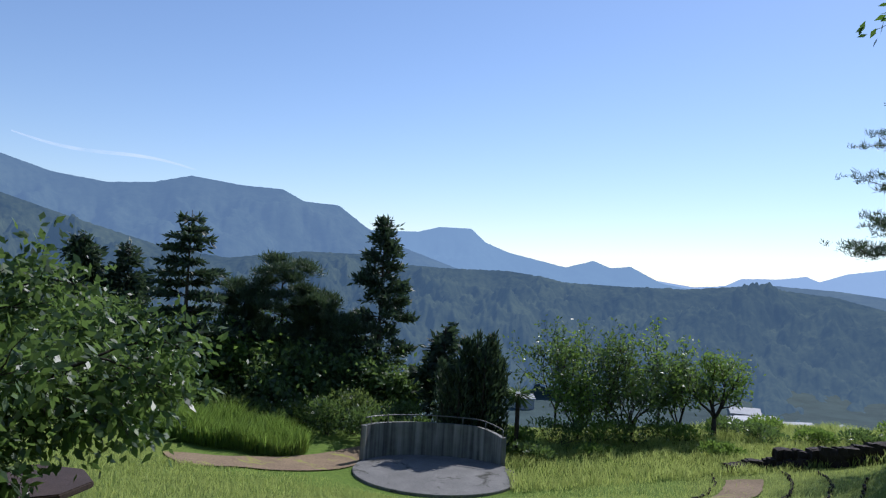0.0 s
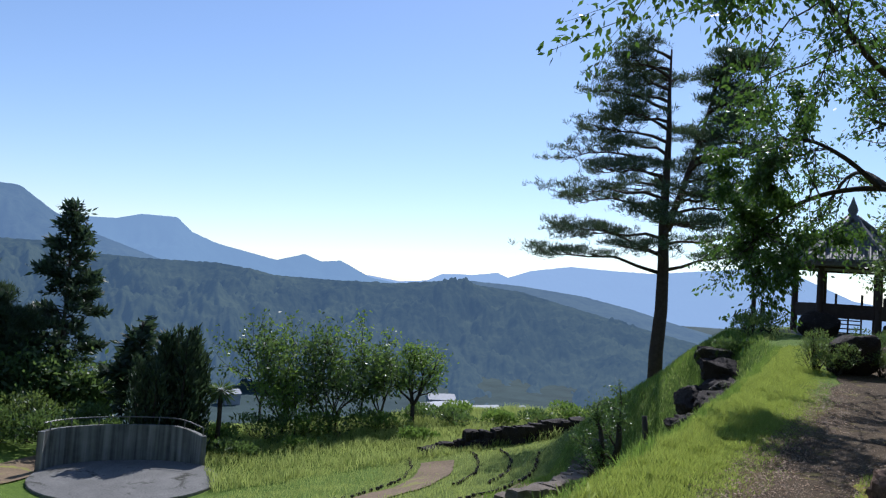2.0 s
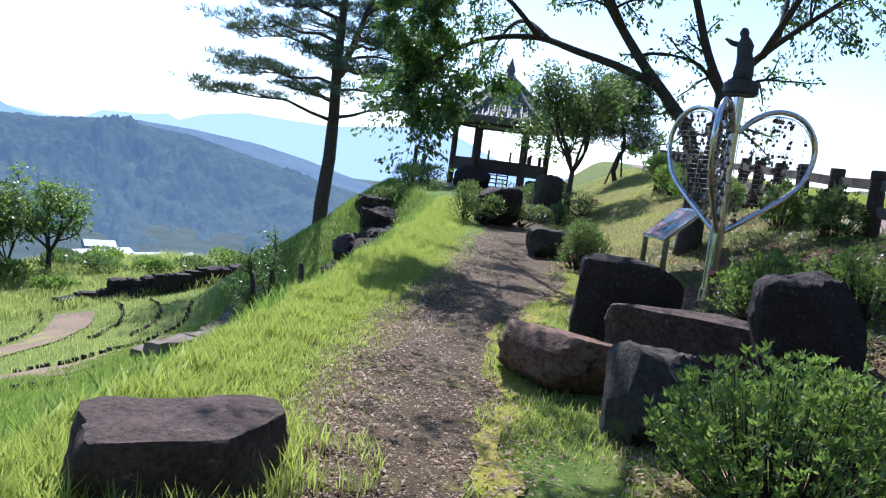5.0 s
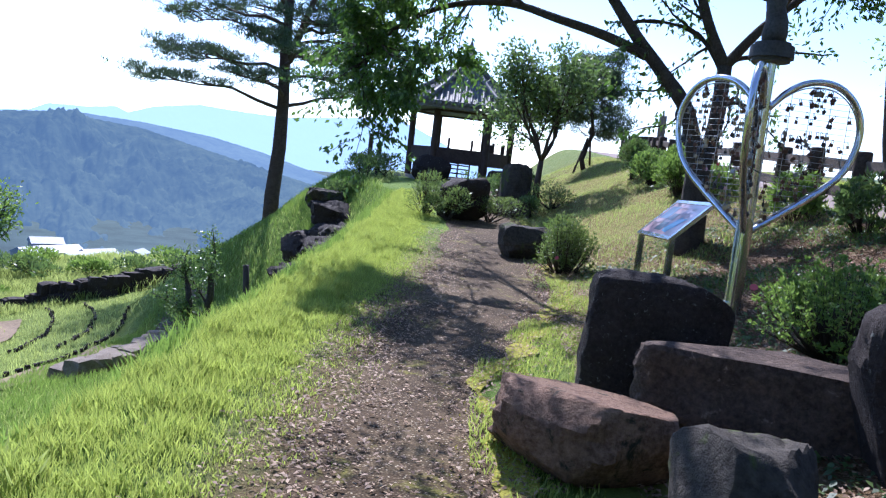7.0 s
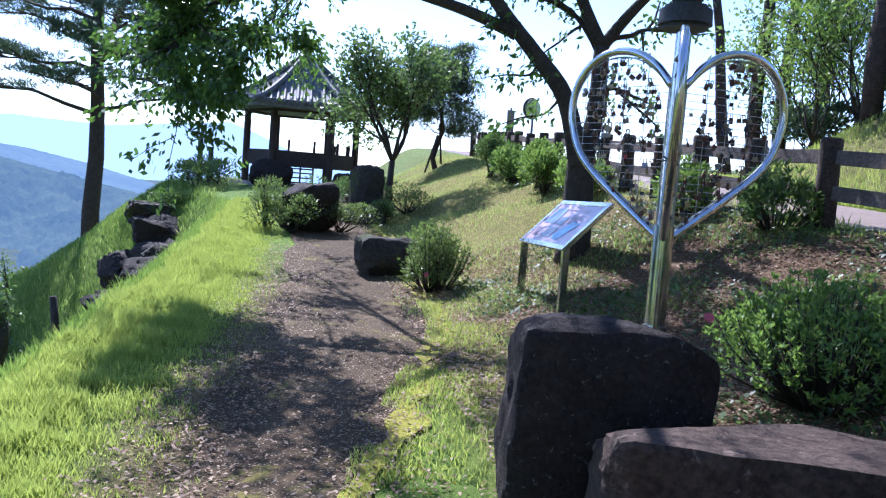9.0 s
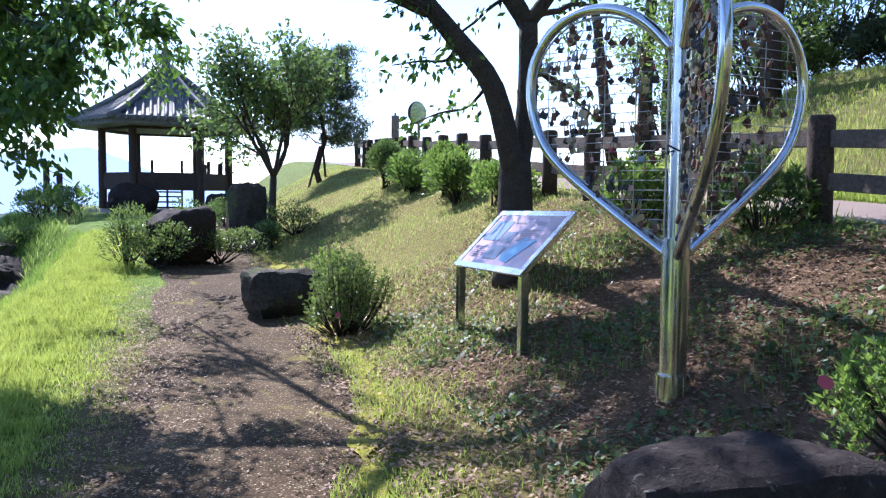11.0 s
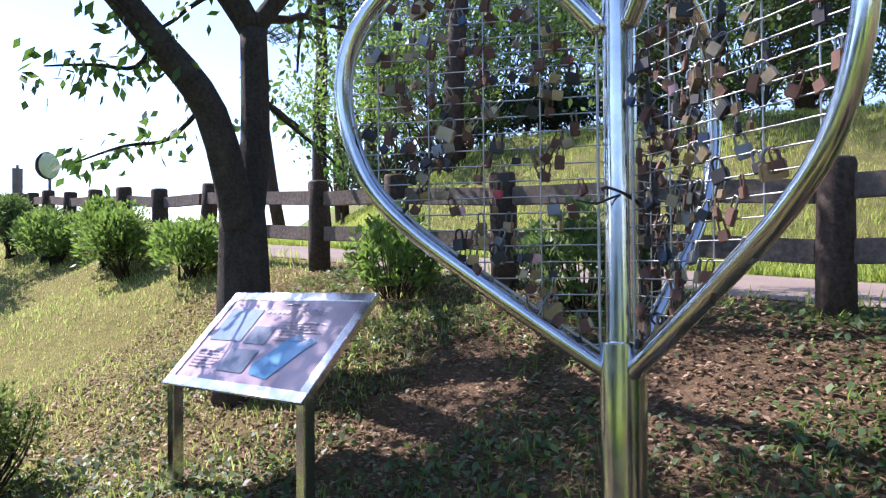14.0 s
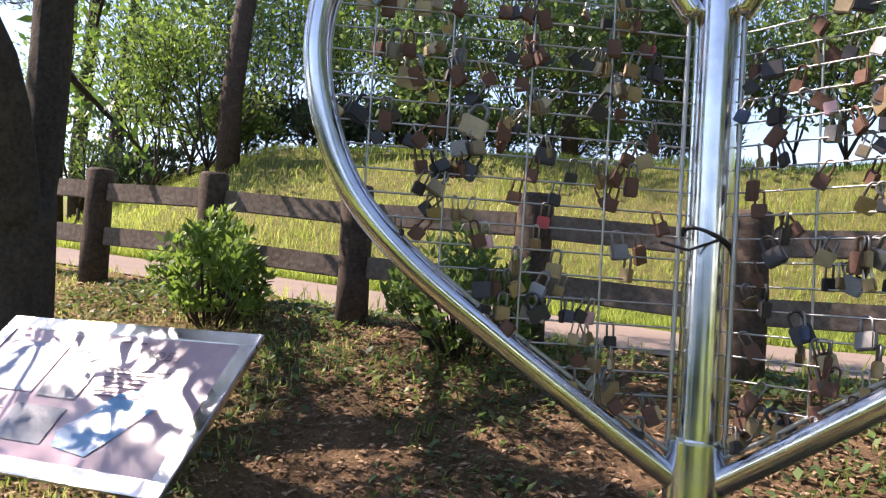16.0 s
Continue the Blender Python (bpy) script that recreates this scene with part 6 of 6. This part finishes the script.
def blades(name, n, sample, height, width, material, label, seed, lean=0.45):
    rng = np.random.default_rng(seed)
    x, y, k = sample(rng, n)
    z = land(x, y)
    n = len(x)
    a = rng.uniform(0, 2 * math.pi, n)
    h = height * k * rng.uniform(0.45, 1.25, n)
    tip = np.stack([np.cos(a) * h * lean * rng.uniform(0.2, 1.3, n), np.sin(a) * h * lean * rng.uniform(0.2, 1.3, n), h], -1)
    root = np.stack([x, y, z - 0.01], -1)
    b = rng.uniform(0, 2 * math.pi, n)
    side = np.stack([np.cos(b), np.sin(b), np.zeros(n)], -1) * (width * rng.uniform(0.6, 1.3, n))[:, None] * 0.5
    mid_ = np.stack([-tip[:, 0] * 0.25, -tip[:, 1] * 0.25, h * 0.12], -1)
    ob = blades_ob(name, root, root + tip, side, material, None, "", mid_, 0.4)
    return tagged(ob, label, "grass", kind="stuff")


def patchy(x, y, f=1.0):
    return 0.5 + 0.5 * np.sin(1.7 * f * x + 0.6 * y) * np.sin(1.3 * f * y - 0.5 * x + 1.0)


def verge(rng, n):
    s = -5.0 + 30 * rng.uniform(0, 1, n) ** 1.15
    d0 = centre(s) + half_width(s)
    d = d0 - 0.05 - 0.30 * np.maximum(0, np.sin(2.3 * s) * np.sin(5.1 * s + 1) + 0.25) * rng.uniform(0, 1, n) + (2.15 - d0 + 0.15 * np.sin(1.9 * s) + 2.2 * sst(23, 29, s)) * rng.uniform(0, 1, n) ** 0.9
    x, y = place(s, d)
    clump = patchy(x, y, 5.0) * patchy(y, x, 8.3)
    keep = rng.uniform(0, 1, n) < np.clip((d - d0 + 0.02) / 0.75, 0.10, 1.0) * (0.45 + 1.3 * clump)
    x, y, clump = x[keep], y[keep], clump[keep]
    edge = np.clip((d[keep] - d0[keep]) / 0.9, 0.3, 1.0)
    return x, y, edge * (0.6 + 0.35 * patchy(x, y, 1.5) + 0.9 * clump)


def boulder_foot(rng, n):
    a, r = rng.uniform(0, 2 * math.pi, n), rng.uniform(0.42, 0.85, n)
    x, y = 2.98 + r * np.cos(a) * 1.15, 4.17 + r * np.sin(a) * 0.85
    keep = patchy(x, y, 6.0) > 0.42
    return x[keep], y[keep], (1.2 - 0.6 * (r - 0.42))[keep]


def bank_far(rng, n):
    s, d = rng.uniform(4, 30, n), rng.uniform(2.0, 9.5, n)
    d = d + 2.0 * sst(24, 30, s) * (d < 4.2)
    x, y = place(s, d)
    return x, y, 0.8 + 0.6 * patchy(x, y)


def meadow(rng, n):
    r, a = 5 + 26 * rng.uniform(0, 1, n) ** 0.8, np.radians(rng.uniform(-150, 12, n))
    x, y = STAGE[0] + r * np.cos(a), STAGE[1] + r * np.sin(a)
    s, d = along(x, y)
    walk_ = ((r > 17.2) & (r < 18.8) & (np.degrees(a) > -104) & (np.degrees(a) < -36)) | ((r > 12.2) & (r < 13.8) & (np.degrees(a) > -112) & (np.degrees(a) < -16))
    keep = (d > 2.5) & (~walk_ | (rng.uniform(0, 1, n) < 0.06)) & (rng.uniform(0, 1, n) < 0.35 + 0.65 * patchy(x, y, 0.5))
    return x[keep], y[keep], (0.6 + 0.7 * patchy(x, y, 0.8))[keep]


def slope_left(rng, n):
    x, y = rng.uniform(-12, 4, n), rng.uniform(5, 30, n)
    s, d = along(x, y)
    keep = d > 1.6
    return x[keep], y[keep], (0.7 + 0.6 * patchy(x, y, 0.7))[keep]


def behind_stage(rng, n):
    x, y = rng.uniform(3.5, 24, n), rng.uniform(33, 45.5, n)
    return x, y, 0.6 + 0.9 * patchy(x, y, 0.9)


def rank(rng, n):
    a, r = rng.uniform(0, 2 * math.pi, n), np.sqrt(rng.uniform(0, 1, n))
    x, y = -11.0 + 5.2 * r * np.cos(a), 37.0 + 2.6 * r * np.sin(a)
    return x, y, 0.7 + 0.5 * patchy(x, y, 0.9)


def right_verge(rng, n):
    s = rng.uniform(3.0, 15.0, n)
    d = centre(s) - half_width(s) + 0.15 - np.abs(rng.normal(0, 0.45, n))
    x, y = place(s, d)
    keep = patchy(x, y, 2.0) > 0.38
    return x[keep], y[keep], (0.5 + 0.6 * patchy(x, y, 2.0))[keep]


def right_bank(rng, n):
    s, d = rng.uniform(13, 34, n), -rng.uniform(0.9, 4.9, n)
    x, y = place(s, d)
    return x, y, 0.5 + 0.6 * patchy(x, y, 1.2)


def lane_bank(rng, n):
    s = rng.uniform(6, 34, n)
    d = -8.8 - 7 * rng.uniform(0, 1, n) ** 1.4
    x, y = place(s, d)
    return x, y, 0.5 + 0.9 * patchy(x, y, 0.9)


def lane_edge(rng, n):
    s = rng.uniform(6, 30, n)
    d = np.where(rng.uniform(0, 1, n) < 0.9, -8.75 - np.abs(rng.normal(0, 0.25, n)), -5.35 + np.abs(rng.normal(0, 0.12, n)))
    x, y = place(s, d)
    return x, y, 0.6 + 0.8 * patchy(x, y, 1.3)


def dark_bank(rng, n):
    s, d = rng.uniform(2, 14, n), -rng.uniform(1.5, 5.2, n)
    x, y = place(s, d)
    keep = patchy(x, y, 1.6) > 0.5
    return x[keep], y[keep], (0.5 + 0.6 * patchy(x, y, 1.6))[keep]


blades("verge_grass", 330000, verge, 0.115, 0.0075, GRASS_L, "bright green backlit grass on the path shoulder", 301)
blades("boulder_grass", 2600, boulder_foot, 0.15, 0.008, GRASS_L, "tufts of bright grass round the foot of the boulder", 312)
# bank shade put into the blades: a darker material than the lit verge
blades("bank_grass", 90000, bank_far, 0.17, 0.014, REED_L, "steep bank grass, its shade put into a darker green", 302)
blades("meadow_grass", 130000, meadow, 0.20, 0.020, MEADOW_L, "yellow-green meadow grass on the terraces", 303)
blades("slope_grass", 36000, slope_left, 0.20, 0.026, MEADOW_L, "yellow-green grass on the slope above the stage", 304)
blades("rough_grass", 32000, behind_stage, 0.36, 0.04, MEADOW_L, "rough green grass behind the stage", 305)
blades("rank_grass", 22000, rank, 1.15, 0.045, REED_L, "tall rank grass beside the park path", 306)
blades("edge_grass", 20000, right_verge, 0.075, 0.008, GRASS_L, "tufts of grass along the path edge", 307)
blades("mound_grass", 45000, right_bank, 0.07, 0.012, MEADOW_L, "short mossy grass on the sunny bank", 308)
blades("lane_bank_grass", 60000, lane_bank, 0.15, 0.014, GRASS_L, "yellow-green grass on the bank behind the lane", 309)
blades("lane_edge_grass", 12000, lane_edge, 0.15, 0.012, GRASS_L, "bright grass along the lane edges", 310)
blades("shade_grass", 16000, dark_bank, 0.09, 0.009, REED_L, "thin grass among the fallen leaves", 311)


def scatter_leaves(name, n, sample, size, material, label, seed, lift=0.012, tiltmax=0.5, width=0.5):
    rng = np.random.default_rng(seed)
    x, y = sample(rng, n)
    n = len(x)
    z = land(x, y) + lift
    a = rng.uniform(0, 2 * math.pi, n)
    t = rng.uniform(-0.2, tiltmax, n)
    s = size * rng.uniform(0.5, 1.3, n)
    d = np.stack([np.cos(a), np.sin(a), t], -1) * s[:, None]
    side = np.stack([-np.sin(a), np.cos(a), rng.uniform(-0.4, 0.4, n)], -1) * (s * width * 0.5)[:, None]
    root = np.stack([x, y, z], -1)
    ob = blades_ob(name, root, root + d, side, material, None, "", np.stack([np.zeros(n), np.zeros(n), s * 0.12], -1), 0.5)
    return tagged(ob, label, "leaves", kind="stuff")


def litter_right(rng, n):
    s, d = rng.uniform(1, 16.5, n), -rng.uniform(0.9, 5.2, n)
    return place(s, d)


def litter_path(rng, n):
    s = rng.uniform(2, 22, n)
    e = rng.uniform(-1, 1, n)
    d = centre(s) + half_width(s) * np.sign(e) * np.abs(e) ** 0.6
    return place(s, d)


def litter_edge(rng, n):
    s = rng.uniform(2, 18, n)
    d = centre(s) + np.where(rng.uniform(0, 1, n) < 0.5, 1.0, -1.0) * (half_width(s) + rng.normal(0.02, 0.24, n))
    return place(s, d)


def ivy(rng, n):
    s, d = rng.uniform(4, 15.5, n), -rng.uniform(1.6, 5.2, n)
    x, y = place(s, d)
    keep = patchy(x, y, 2.1) + 0.35 * rng.uniform(-1, 1, n) > 0.50
    return x[keep], y[keep]


scatter_leaves("fallen_leaves", 75000, litter_right, 0.040, DRY_L, "brown fallen leaves on the shaded bank", 321)
scatter_leaves("fallen_leaves", 1500, litter_path, 0.028, DRY_L, "scattered fallen leaves on the footpath", 322, lift=0.026, tiltmax=0.15)
scatter_leaves("fallen_leaves", 15000, litter_edge, 0.032, DRY_L, "dry leaves along the path edge", 323, lift=0.024)
scatter_leaves("ground_cover", 38000, ivy, 0.046, IVY_L, "low green ground cover among the fallen leaves", 324, lift=0.02, tiltmax=0.9, width=0.7)


# moss cushions along the right edge of the path


def moss_edge(rng, n):
    s = rng.uniform(2.5, 24, n)
    d = centre(s) - half_width(s) + rng.normal(0.02, 0.13, n)
    x, y = place(s, d)
    keep = patchy(x, y, 2.6) > 0.45
    return x[keep], y[keep], 0.5 + 0.6 * rng.uniform(0, 1, keep.sum())


MOSS_L = leaf_mat("moss_tuft", (0.16, 0.15, 0.02), (0.30, 0.28, 0.04), (0.46, 0.44, 0.07), 0.8, 0.3)
blades("moss", 26000, moss_edge, 0.03, 0.014, MOSS_L, "yellow-green moss along the path edge", 331)

# the fading trail of an aircraft, high over the mountains
m, t, p = nodes_of("vapour_trail")
p.inputs["Base Color"].default_value = (0, 0, 0, 1)
# the sunlit white of the vapour is given as a glow of its own
p.inputs["Emission Color"].default_value = (0.80, 0.88, 1.0, 1)
p.inputs["Emission Strength"].default_value = 0.95
fade = ramp(t, noise_tex(t, 0.006, 5, 0.6), [(0.3, (0.12, 0.12, 0.12)), (0.7, (0.6, 0.6, 0.6))])
link(t, fade, p.inputs["Alpha"])
verts = []
for k in range(21):
    b_, e_ = radians(-29.5 + 11.5 * k / 20), radians(7.75 - 1.35 * k / 20 - 0.25 * math.sin(k * 0.3))
    for w_ in (-1, 1):
        e2 = e_ + w_ * radians(0.12 * (0.35 + 0.65 * math.sin(math.pi * k / 20)))
        verts.append((4200 * math.sin(b_) * math.cos(e2), 4200 * math.cos(b_) * math.cos(e2), 4200 * math.sin(e2)))
tagged(mesh_ob("backdrop_vapour_trail", verts, [(2 * k, 2 * k + 1, 2 * k + 3, 2 * k + 2) for k in range(20)], m), "thin white vapour trail in the blue sky", "sky", kind="structure")
